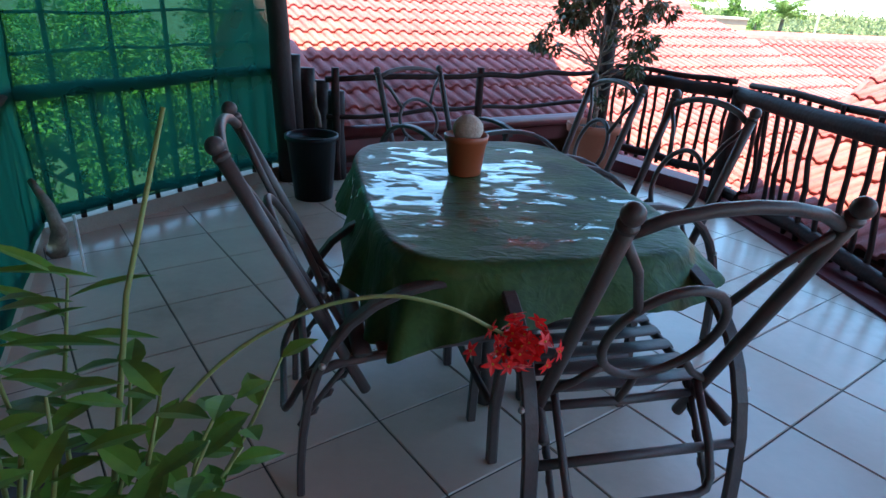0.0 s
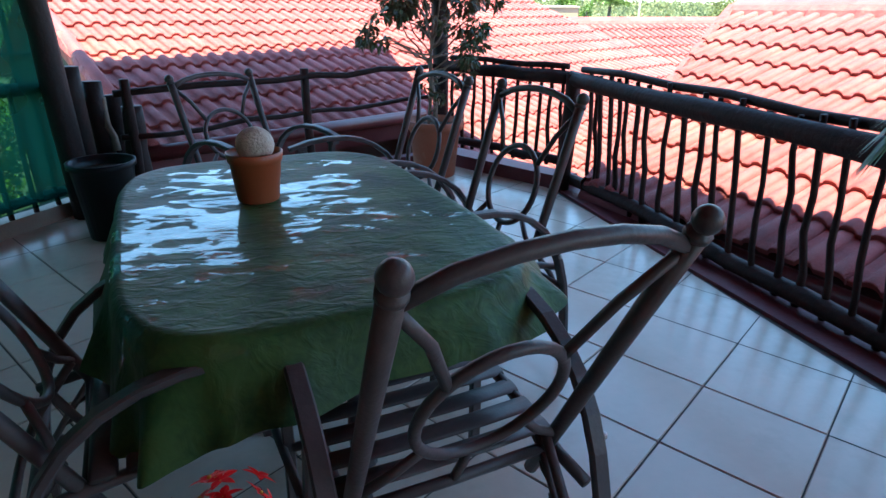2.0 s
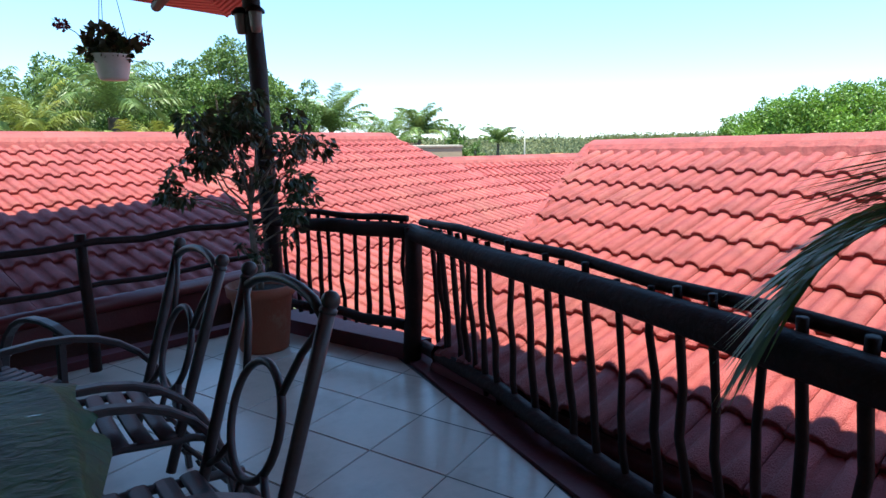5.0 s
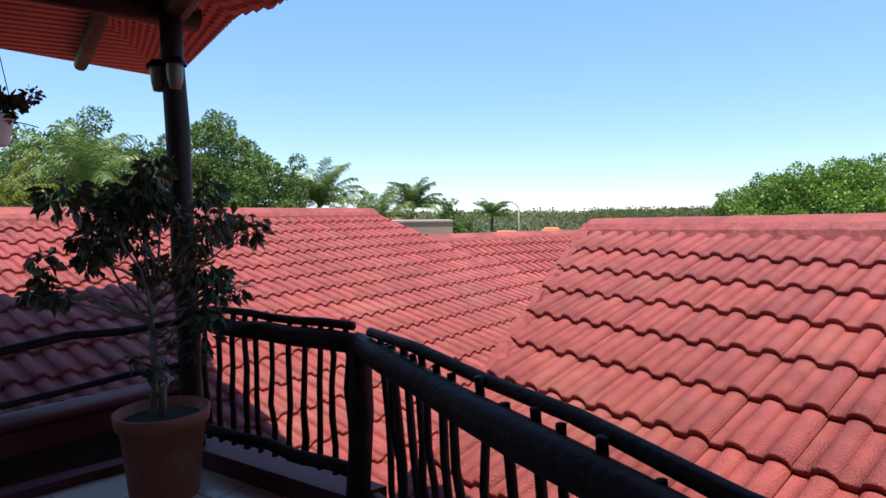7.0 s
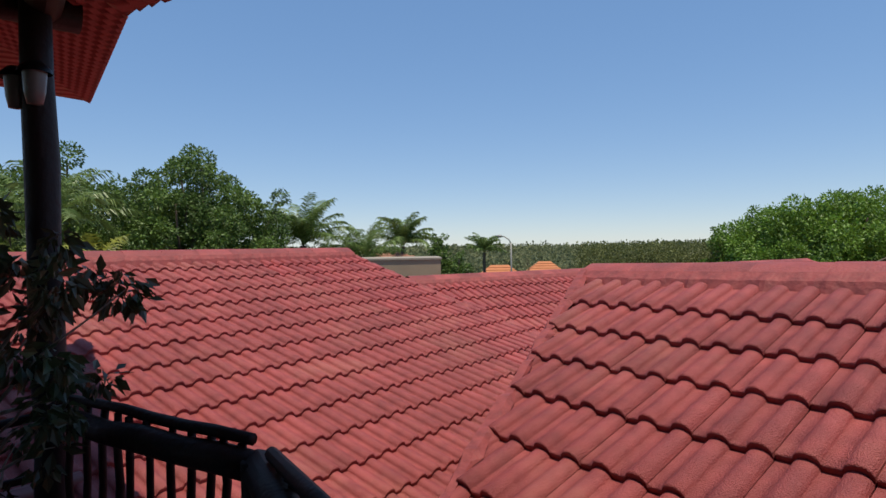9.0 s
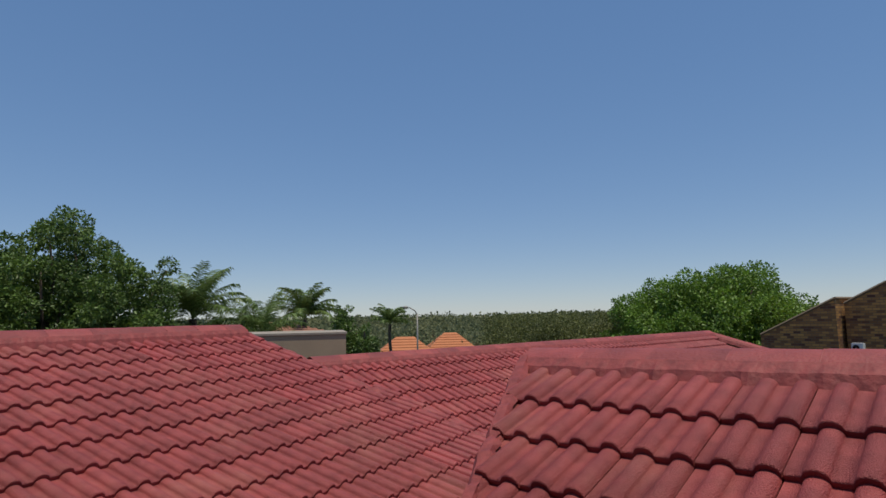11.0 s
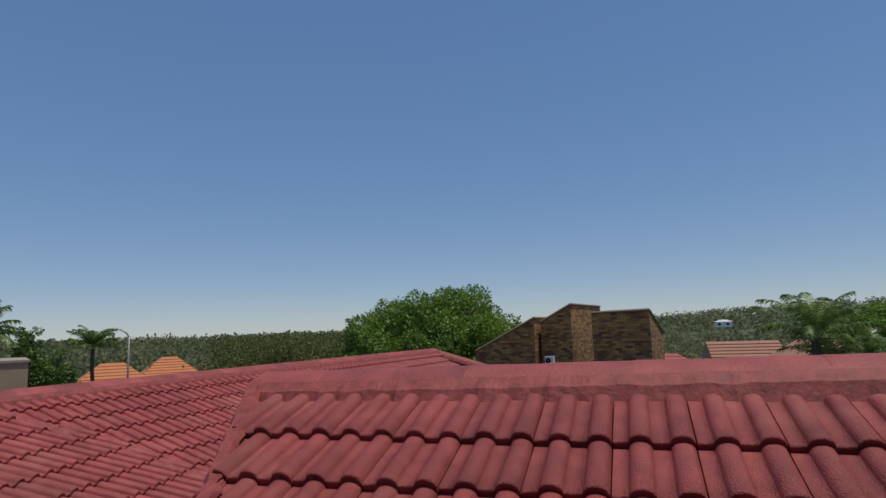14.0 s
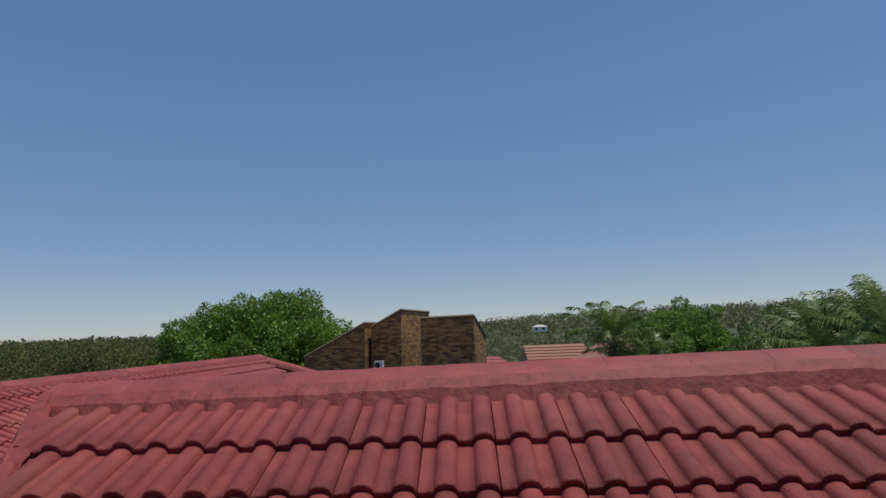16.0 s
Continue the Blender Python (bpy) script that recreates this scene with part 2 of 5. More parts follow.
def wet_cloth():
    """Waxed green tablecloth, damp all over, with rain water standing round the pot."""
    m = material("wet_green_tablecloth", (0.060, 0.118, 0.034), 0.50, second=(0.020, 0.052, 0.020), scale=7, fine=60, amount=1.0, bump=0, spec=0.22)
    ns, ln = m.node_tree.nodes, m.node_tree.links
    bsdf = ns["Principled BSDF"]
    geo = ns.new("ShaderNodeNewGeometry")

    def node(kind, **values):
        n = ns.new(kind)
        for key, v in values.items():
            n.inputs[key].default_value = v
        return n

    # long shallow creases that run across the table
    turn = node("ShaderNodeMapping", Rotation=(0, 0, radians(-20)), Scale=(1.2, 2.4, 1.0))
    ln.new(geo.outputs["Position"], turn.inputs["Vector"])
    crease = node("ShaderNodeTexNoise", Scale=13.0, Detail=3.0, Distortion=0.9)
    ln.new(turn.outputs[0], crease.inputs["Vector"])
    b1 = node("ShaderNodeBump", Strength=0.6, Distance=0.010)
    ln.new(crease.outputs["Fac"], b1.inputs["Height"])
    ln.new(b1.outputs[0], bsdf.inputs["Normal"])
    # the puddle: an uneven shape round the pot
    off = ns.new("ShaderNodeVectorMath")
    off.operation = 'SUBTRACT'
    off.inputs[1].default_value = (0.22, 2.02, 0.70)
    ln.new(geo.outputs["Position"], off.inputs[0])
    squash = ns.new("ShaderNodeVectorMath")
    squash.operation = 'MULTIPLY'
    squash.inputs[1].default_value = (2.7, 2.0, 9.0)
    ln.new(off.outputs[0], squash.inputs[0])
    dist = ns.new("ShaderNodeVectorMath")
    dist.operation = 'LENGTH'
    ln.new(squash.outputs[0], dist.inputs[0])
    blot = node("ShaderNodeTexNoise", Scale=6.5, Detail=4.0, Distortion=0.7)
    ln.new(turn.outputs[0], blot.inputs["Vector"])
    sub = ns.new("ShaderNodeMath")
    sub.operation = 'MULTIPLY_ADD'
    sub.inputs[1].default_value = -0.17
    ln.new(dist.outputs["Value"], sub.inputs[0])
    ln.new(blot.outputs["Fac"], sub.inputs[2])
    wet = node("ShaderNodeMapRange", **{"From Min": 0.385, "From Max": 0.410})
    ln.new(sub.outputs[0], wet.inputs["Value"])
    ln.new(wet.outputs[0], bsdf.inputs["Coat Weight"])
    bsdf.inputs["Coat Roughness"].default_value = 0.015
    bsdf.inputs["Coat IOR"].default_value = 1.5
    ripple = node("ShaderNodeTexNoise", Scale=7.0, Detail=2.5, Distortion=1.2)
    ln.new(turn.outputs[0], ripple.inputs["Vector"])
    b2 = node("ShaderNodeBump", Strength=0.16, Distance=0.010)
    ln.new(ripple.outputs["Fac"], b2.inputs["Height"])
    ln.new(b2.outputs[0], bsdf.inputs["Coat Normal"])
    return m


M_CLOTH = wet_cloth()


def net_material(name, lo, hi):
    """Green shade net: part of the light passes straight through the weave."""
    m = material(name, (0.005, 0.036, 0.026), 0.8, second=(0.003, 0.026, 0.02), spec=0.1, scale=2, fine=30, bump=0)
    ns, ln = m.node_tree.nodes, m.node_tree.links
    bsdf, out = ns["Principled BSDF"], ns["Material Output"]
    tp = ns.new("ShaderNodeBsdfTransparent")
    tp.inputs["Color"].default_value = (0.26, 0.56, 0.47, 1)
    tl = ns.new("ShaderNodeBsdfTranslucent")
    tl.inputs["Color"].default_value = (0.010, 0.075, 0.055, 1)
    a, b = ns.new("ShaderNodeMixShader"), ns.new("ShaderNodeMixShader")
    a.inputs[0].default_value = 0.5
    ln.new(bsdf.outputs[0], a.inputs[1])
    ln.new(tl.outputs[0], a.inputs[2])
    n = ns.new("ShaderNodeTexNoise")
    n.inputs["Scale"].default_value = 3.0
    geo = ns.new("ShaderNodeNewGeometry")
    ln.new(geo.outputs["Position"], n.inputs["Vector"])
    r = ns.new("ShaderNodeMapRange")
    r.inputs["To Min"].default_value = lo
    r.inputs["To Max"].default_value = hi
    ln.new(n.outputs["Fac"], r.inputs["Value"])
    ln.new(r.outputs[0], b.inputs[0])
    ln.new(a.outputs[0], b.inputs[1])
    ln.new(tp.outputs[0], b.inputs[2])
    ln.new(b.outputs[0], out.inputs["Surface"])
    return m


M_NET = net_material("green_shade_net", 0.10, 0.28)
# Same net with transparency cut, standing in for the unlit space behind it.
M_NET_UNLIT = net_material("unlit_green_shade_net", 0.0, 0.04)
rng = random.Random(7)


# ---- mesh helpers ----
def mesh(name, verts, faces, mat, smooth=False):
    me = bpy.data.meshes.new(name)
    me.from_pydata([tuple(v) for v in verts], [], faces)
    me.materials.append(mat)
    if smooth:
        me.polygons.foreach_set("use_smooth", [True] * len(me.polygons))
    me.update()
    return me


class Shape:
    """Collects vertices and faces of one mesh."""

    def __init__(self):
        self.v, self.f = [], []

    def add(self, verts, faces):
        k = len(self.v)
        self.v += [Vector(p) for p in verts]
        self.f += [tuple(i + k for i in f) for f in faces]
        return self

    def box(self, x0, y0, z0, x1, y1, z1, m=None):
        pts = [Vector((x, y, z)) for z in (z0, z1) for x, y in ((x0, y0), (x1, y0), (x1, y1), (x0, y1))]
        if m:
            pts = [m @ p for p in pts]
        return self.add(pts, [(3, 2, 1, 0), (4, 5, 6, 7), (0, 1, 5, 4), (1, 2, 6, 5), (2, 3, 7, 6), (3, 0, 4, 7)])

    def tube(self, pts, r, n=8, flat=1.0, closed=False, wob=0.0, seed=0):
        """A round bar along points; r is one radius or one per point."""
        pts = [Vector(p) for p in pts]
        rr = r if isinstance(r, (list, tuple)) else [r] * len(pts)
        rd = random.Random(seed)
        rings, m = [], len(pts)
        up = None
        for i, p in enumerate(pts):
            a = pts[(i - 1) % m] if (closed or i) else p
            b = pts[(i + 1) % m] if (closed or i < m - 1) else p
            d = (b - a).normalized()
            if up is None:
                up = Vector((0, 0, 1)) if abs(d.z) < 0.9 else Vector((1, 0, 0))
            s = d.cross(up).normalized()
            up = s.cross(d).normalized()
            rings.append([p + (s * math.cos(t) + up * math.sin(t) * flat) * rr[i] * (1 + rd.uniform(-wob, wob)) for t in [2 * math.pi * k / n for k in range(n)]])
        vs = [q for ring in rings for q in ring]
        fs = []
        for i in range(m if closed else m - 1):
            j = (i + 1) % m
            fs += [(i * n + k, i * n + (k + 1) % n, j * n + (k + 1) % n, j * n + k) for k in range(n)]
        if not closed:
            fs += [tuple(range(n - 1, -1, -1)), tuple((m - 1) * n + k for k in range(n))]
        return self.add(vs, fs)

    def lathe(self, profile, n=24, at=(0, 0, 0)):
        o = Vector(at)
        vs = [o + Vector((r * math.cos(2 * math.pi * k / n), r * math.sin(2 * math.pi * k / n), z)) for r, z in profile for k in range(n)]
        fs = [(i * n + k, i * n + (k + 1) % n, (i + 1) * n + (k + 1) % n, (i + 1) * n + k) for i in range(len(profile) - 1) for k in range(n)]
        return self.add(vs, fs)

    def ball(self, c, r, n=10, sz=1.0):
        prof = [(max(1e-4, r * math.sin(math.pi * i / n)), -r * sz * math.cos(math.pi * i / n)) for i in range(n + 1)]
        return self.lathe(prof, n + 4, c)

    def prism(self, poly, z0, z1):
        n = len(poly)
        vs = [(x, y, z0) for x, y in poly] + [(x, y, z1) for x, y in poly]
        fs = [tuple(range(n - 1, -1, -1)), tuple(range(n, 2 * n))] + [(i, (i + 1) % n, n + (i + 1) % n, n + i) for i in range(n)]
        return self.add(vs, fs)

    def mesh(self, name, mat, smooth=False):
        return mesh(name, self.v, self.f, mat, smooth)


def part(name, shape, mat, parent=None, label="", smooth=False):
    ob = new(name, shape.mesh(name, mat, smooth) if isinstance(shape, Shape) else shape)
    if parent:
        ob.parent = parent
    if label:
        tagged(ob, label)
    return ob


def thing(name, label, category, group="", kind="", at=None):
    ob = new(name)
    tagged(ob, label, category, group, kind)
    if at:
        ob.matrix_basis = at
    return ob


def bent(a, b, wob, n=6, seed=0):
    """A slightly crooked stick from a to b."""
    rd = random.Random(seed)
    a, b = Vector(a), Vector(b)
    out = []
    for i in range(n + 1):
        p = a.lerp(b, i / n)
        if 0 < i < n:
            p += Vector((rd.uniform(-wob, wob), rd.uniform(-wob, wob), rd.uniform(-wob, wob)))
        out.append(p)
    return out


def smooth_line(pts, k=5):
    """A curve through the points."""
    P = [Vector(p) for p in pts]
    P = [P[0] * 2 - P[1]] + P + [P[-1] * 2 - P[-2]]
    out = []
    for a, b, c, d in zip(P, P[1:], P[2:], P[3:]):
        for i in range(k):
            t = i / k
            out.append(0.5 * (2 * b + (c - a) * t + (2 * a - 5 * b + 4 * c - d) * t * t + (3 * b - a - 3 * c + d) * t ** 3))
    return out + [P[-2]]


# ---- roof tiles ----
TW, TC, TL = 0.30, 0.33, 0.375      # cover width, course, length


def tile_height(x):
    """Height of the double roll profile across one tile."""
    h = 0.0
    for c in (0.102, 0.252):
        d = abs(x - c) / 0.043
        if d < 1:
            h += 0.033 * math.sqrt(max(0.0, 1 - d ** 2.2))
    return h


def tile_shape(sh, m, lift=0.034):
    xs = [0.0026, 0.030, 0.0575, 0.0600, 0.066, 0.076, 0.088, 0.102, 0.116, 0.128, 0.138, 0.144, 0.1465, 0.178,
          0.2075, 0.2100, 0.216, 0.226, 0.238, 0.252, 0.266, 0.278, 0.288, 0.2935, 0.2974]
    n = len(xs)
    top_f = [m @ Vector((x, 0, lift + tile_height(x))) for x in xs]
    top_f2 = [m @ Vector((x, -0.006, lift - 0.008 + tile_height(x))) for x in xs]
    low_f = [m @ Vector((x, -0.003, lift - 0.034 + tile_height(x) * 0.97)) for x in xs]
    top_b = [m @ Vector((x, TL, tile_height(x))) for x in xs]
    vs = top_b + top_f + top_f2 + low_f
    fs = []
    for r in range(3):
        fs += [(r * n + i, (r + 1) * n + i, (r + 1) * n + i + 1, r * n + i + 1) for i in range(n - 1)]
    fs += [(0, n, 2 * n, 3 * n), (n - 1, 4 * n - 1, 3 * n - 1, 2 * n - 1)]
    sh.add(vs, [tuple(reversed(f)) for f in fs])


TILE_MESH = Shape()
tile_shape(TILE_MESH, Matrix.Identity(4))
TILE_MESH = TILE_MESH.mesh("roof_tile", M_TILE)
for p in TILE_MESH.polygons:
    p.use_smooth = p.index < 48


def plane_pose(origin, along, slope):
    """A pose whose x runs along the courses, y up the slope and z out of the roof."""
    x = Vector((*along, 0)).normalized()
    up2 = Vector((-x.y, x.x, 0))
    y = (up2 + Vector((0, 0, slope))).normalized()
    z = x.cross(y)
    return Matrix.Translation(origin) @ Matrix((x, y, z)).transposed().to_4x4()


def lay_tiles(roof, pose_m, inside, x0, x1, courses, near, limit=300, cut=None):
    """Courses counted up from the eave; those inside and near enough are pieces, the rest one joined part."""
    spots = []
    for c in range(courses):
        x = x0
        while x < x1:
            if inside(x + TW / 2, c * TC + TC / 2):
                spots.append((x, c * TC))
            x += TW
    spots.sort(key=lambda s: ((pose_m @ Vector((s[0], s[1], 0))).xy - Vector(near)).length)
    for x, y in spots[:limit]:
        if cut:
            m = pose_m @ Matrix.Translation((x, y, 0))
            low = min((m @ Vector((a, b, 0)) - cut[0]).dot(cut[1]) for a in (0, TW) for b in (0, TL))
            if low < 0:
                bm = bmesh.new()
                bm.from_mesh(TILE_MESH)
                inv = m.inverted()
                bmesh.ops.bisect_plane(bm, geom=bm.verts[:] + bm.edges[:] + bm.faces[:], plane_co=inv @ cut[0], plane_no=inv.to_3x3() @ cut[1], clear_inner=True)
                if bm.faces:
                    me = bpy.data.meshes.new("roof_tile")
                    bm.to_mesh(me)
                    me.materials.append(M_TILE)
                    ob = new("roof_tile", me)
                    ob.parent = roof
                    ob.matrix_basis = m
                bm.free()
                continue
        ob = new("roof_tile", TILE_MESH)
        ob.parent = roof
        ob.matrix_basis = pose_m @ Matrix.Translation((x + rng.uniform(-0.0008, 0.0008), y + rng.uniform(-0.004, 0.004), rng.uniform(0, 0.003)))
    if spots[limit:]:
        sh = Shape()
        for x, y in spots[limit:]:
            tile_shape(sh, pose_m @ Matrix.Translation((x, y, 0)))
        me = sh.mesh("roof_tiles_joined", M_TILE_FAR)
        ob = new("roof_tiles", me)
        ob.parent = roof
        tagged(ob, kind="stuff")


def ridge_run(roof, a, b, r=0.13, seg=0.42, drop=0.12, name="ridge_cap", lap=0.02, rise=0.5):
    """Half round ridge caps end to end with painted mortar below them."""
    a, b = Vector(a), Vector(b)
    d = (b - a)
    L = d.length
    d.normalize()
    s = d.cross(Vector((0, 0, 1))).normalized()
    up = s.cross(d)
    rd = random.Random(int(L * 100))
    n = int(L / seg)
    for i in range(n + 1):
        t0, t1 = i * seg, min(L, (i + 1) * seg + 0.03)
        if t1 - t0 < 0.05:
            continue
        sh = Shape()
        prof = []
        for k in range(13):
            t = math.pi * k / 12
            prof.append((math.cos(t) * r, (1 - abs(math.cos(t)) ** 1.5) * r * rise))
        rows = []
        for t, g in ((t0, 1.0), (t0 + 0.008, 1.015), (t0 + 0.02, 1.015), (t1 - 0.03, 0.99), (t1, 0.98)):
            rows.append([a + d * t + s * (x * g) + up * (z * g + rd.uniform(-0.002, 0.002)) for x, z in prof])
        vs = [p for row in rows for p in row]
        m = len(prof)
        fs = [(j * m + k, j * m + k + 1, (j + 1) * m + k + 1, (j + 1) * m + k) for j in range(len(rows) - 1) for k in range(m - 1)]
        fs.append(tuple(range(m)))
        sh.add(vs, fs)
        part(name, sh, M_RIDGE, roof, smooth=True)
    bed = Shape()
    rows = []
    steps = max(6, int(L / 0.03))
    for i in range(steps + 1):
        t = L * i / steps
        w = abs(0.022 * noise.noise(Vector((t * 5, a.x, a.y))) + 0.016 * noise.noise(Vector((t * 21, a.y, 1))))
        z2 = 0.012 * noise.noise(Vector((t * 9, a.x, 6)))
        rows.append([a + d * t + s * (sx * (r + e)) + up * zz for sx, e, zz in ((1, 0.04 + lap + w, -drop), (1, 0.025 + lap * 0.55 + w * 0.7, -0.045 + z2), (1, 0.003, 0.001), (-1, 0.003, 0.001), (-1, 0.025 + lap * 0.55 + w * 0.7, -0.045 + z2), (-1, 0.04 + lap + w, -drop))])
    m = 6
    bed.add([p for row in rows for p in row], [(j * m + k, j * m + k + 1, (j + 1) * m + k + 1, (j + 1) * m + k) for j in range(steps) for k in range(m - 1)])
    part("mortar_bed", bed, M_MORTAR, roof)


def verge_run(roof, a, b, out, up, width=0.16, name="verge_mortar"):
    """A band of painted mortar along a roof's sloping edge."""
    a, b, out, up = Vector(a), Vector(b), Vector(out).normalized(), Vector(up).normalized()
    L = (b - a).length
    d = (b - a).normalized()
    steps = int(L / 0.06)
    rows = []
    for i in range(steps + 1):
        t = L * i / steps
        w = 0.03 * noise.noise(Vector((t * 4, a.x, 3))) + 0.02 * noise.noise(Vector((t * 17, a.y, 7)))
        saw = 0.02 * ((t / TC) % 1)
        p = a + d * t
        rows.append([p - out * (width * 0.75 + w * 1.6) + up * 0.004, p - out * 0.035 + up * (0.034 + w * 0.8 - saw * 0.6), p + out * (0.015 + w * 0.5) + up * (0.030 + w * 0.7 - saw), p + out * (0.035 + w * 0.6) + up * (-0.02), p + out * 0.02 - up * 0.14])
    sh = Shape().add([p for r_ in rows for p in r_], [(j * 5 + k, j * 5 + k + 1, (j + 1) * 5 + k + 1, (j + 1) * 5 + k) for j in range(steps) for k in range(4)])
    return part(name, sh, M_MORTAR, roof)


# ---- plants ----
def leaf_cloud(centres, count, size, mat, name, seed, droop=0.3, aspect=0.55, spread=1.0):
    """Many small folded leaves round clump centres (x, y, z, radius)."""
    r = np.random.RandomState(seed)
    C = np.array(centres)
    w = C[:, 3] ** 2
    idx = r.choice(len(C), count, p=w / w.sum())
    d = r.normal(size=(count, 3))
    d /= np.linalg.norm(d, axis=1)[:, None]
    rad = C[idx, 3] * (0.45 + 0.6 * r.rand(count) ** 0.6) * spread
    p = C[idx, :3] + d * rad[:, None] * np.array([1, 1, 0.85])
    ax = d + r.normal(size=(count, 3)) * 0.7
    ax[:, 2] -= droop
    ax /= np.linalg.norm(ax, axis=1)[:, None]
    sd = np.cross(ax, r.normal(size=(count, 3)))
    sd /= np.linalg.norm(sd, axis=1)[:, None]
    nn = np.cross(ax, sd)
    s = size * (0.6 + 0.8 * r.rand(count))[:, None]
    v0 = p
    v1 = p + ax * s * 0.5 + sd * s * aspect * 0.5 + nn * s * 0.08
    v2 = p + ax * s
    v3 = p + ax * s * 0.5 - sd * s * aspect * 0.5 + nn * s * 0.08
    V = np.stack([v0, v1, v2, v3], 1).reshape(-1, 3)
    me = bpy.data.meshes.new(name)
    F = np.arange(count * 4).reshape(-1, 4)
    me.from_pydata(V.tolist(), [], F.tolist())
    me.materials.append(mat)
    return me


def tree(name, label, at, height, crown_w, crown_h, leaves, size, mat, seed, lobes=16, category="tree", trunk_r=0.18):
    """A trunk with limbs to a lumpy crown: clumps of leaves over an uneven dome, with fewer inside."""
    rd = random.Random(seed)
    ob = thing(name, label, category, at=Matrix.Translation(at))
    base = height - crown_h
    zc = base + crown_h * 0.46
    tr = Shape()
    top = Vector((rd.uniform(-.3, .3), rd.uniform(-.3, .3), zc))
    tr.tube(bent((0, 0, -0.3), top, 0.12, 6, seed), [trunk_r * (1 - 0.12 * i) for i in range(7)], 9)
    cs = []
    n = lobes * 4
    for i in range(n):
        z = 1 - 1.55 * (i + 0.5) / n
        a = i * 2.39996 + rd.uniform(-.25, .25)
        q = math.sqrt(max(0, 1 - z * z))
        d = Vector((math.cos(a) * q, math.sin(a) * q, z))
        lump = 0.86 + 0.30 * noise.noise(d * 2.3 + Vector((seed, 0, 0))) + 0.17 * noise.noise(d * 5.0 + Vector((0, seed, 0)))
        lump *= rd.uniform(0.90, 1.04)
        c = Vector((d.x * crown_w * 0.5 * lump, d.y * crown_w * 0.5 * lump, zc + d.z * crown_h * 0.54 * lump))
        rad = max(crown_w, 0.55 * crown_h) * rd.uniform(0.038, 0.066)
        cs.append((c.x, c.y, c.z, rad))
        if i % 3 == 0:
            cs.append((c.x * 0.66, c.y * 0.66, zc + (c.z - zc) * 0.66, rad * 1.5))
        if i % 7 == 0:
            tr.tube(bent(Vector((0, 0, base + 0.25 * crown_h * rd.random())), c * 0.98, 0.15, 4, seed + i), [trunk_r * 0.45, trunk_r * 0.36, trunk_r * 0.26, trunk_r * 0.18, trunk_r * 0.1], 6)
    part("trunk", tr, M_BARK, ob, smooth=True)
    part("crown", leaf_cloud(cs, leaves, size, mat, "crown", seed), mat, ob)
    return ob


def frond(sh, base, az, el, length, leaflet, n=22, width=0.03, bend=1.4, seed=0):
    """A feather palm frond that rises from its base and arches over; leaflets hang from both sides."""
    rd = random.Random(seed)
    p = Vector(base)
    step = length / n
    for i in range(n):
        t = i / n
        e = el - bend * t ** 1.5
        d = Vector((math.cos(az) * math.cos(e), math.sin(az) * math.cos(e), math.sin(e)))
        s = Vector((-math.sin(az), math.cos(az), 0))
        u = d.cross(s) * -1
        q = p + d * step
        w = width * (1.1 - t)
        sh.add([p - s * w * .5, p + s * w * .5, q + s * w * .4, q - s * w * .4], [(0, 1, 2, 3)])
        if i > 2:
            ll = leaflet * math.sin(math.pi * (0.16 + 0.76 * t)) ** 0.6
            for sg in (-1, 1):
                for k in (0.0, 0.5):
                    r0 = p.lerp(q, k)
                    l = ll * rd.uniform(0.8, 1.15)
                    dirn = (s * sg * 0.75 + d * rd.uniform(0.45, 0.75) + u * rd.uniform(-0.05, 0.35)).normalized()
                    mid = r0 + dirn * l * 0.5
                    tip = r0 + dirn * l * 0.9 + Vector((0, 0, -l * rd.uniform(0.15, 0.55)))
                    ws = d * width * 0.42
                    sh.add([r0 - ws, r0 + ws, mid + ws, tip, mid - ws], [(0, 1, 2, 3, 4)])
        p = q
    return sh


def palm(name, label, at, height, n, length, mat, seed, leaflet=0.5, stems=1, lean=0.2, width=0.05):
    rd = random.Random(seed)
    ob = thing(name, label, "palm tree", at=Matrix.Translation(at))
    tr, cr = Shape(), Shape()
    for k in range(stems):
        off = Vector((rd.uniform(-1, 1), rd.uniform(-1, 1), 0)) * (0.9 if stems > 1 else 0)
        h = height * (rd.uniform(0.72, 1.0) if stems > 1 else 1.0)
        top = off * 1.5 + Vector((rd.uniform(-lean, lean), rd.uniform(-lean, lean), h))
        tr.tube(bent(off + Vector((0, 0, -0.3)), top, 0.06, 6, seed + k), [0.13 if stems == 1 else 0.06] * 7, 8)
        for i in range(n):
            f = (i + 0.5) / n
            el = radians(88 - 58 * f + rd.uniform(-8, 8))
            frond(cr, top, i * 2.39996 + rd.uniform(-.25, .25), el, length * rd.uniform(0.85, 1.15), leaflet, 20, width, rd.uniform(0.9, 1.6), seed * 31 + i + 100 * k)
    part("trunk", tr, M_BARK, ob, smooth=True)
    part("crown", cr, mat, ob)
    return ob


# ---- structure: the terrace ----
GROUND_Z = -3.3
UA = Vector((math.cos(radians(36.5)), math.sin(radians(36.5))))     # floor tile axis
VA = Vector((-UA.y, UA.x))
deck = [(2.19, 4.36), (2.27, 3.31), (2.37, 2.39), (2.55, 0.6), (3.0, -4.2), (-3.0, -4.2), (-1.0, 1.0), (-1.95, 2.92), (-1.05, 4.42), (1.42, 5.42)]


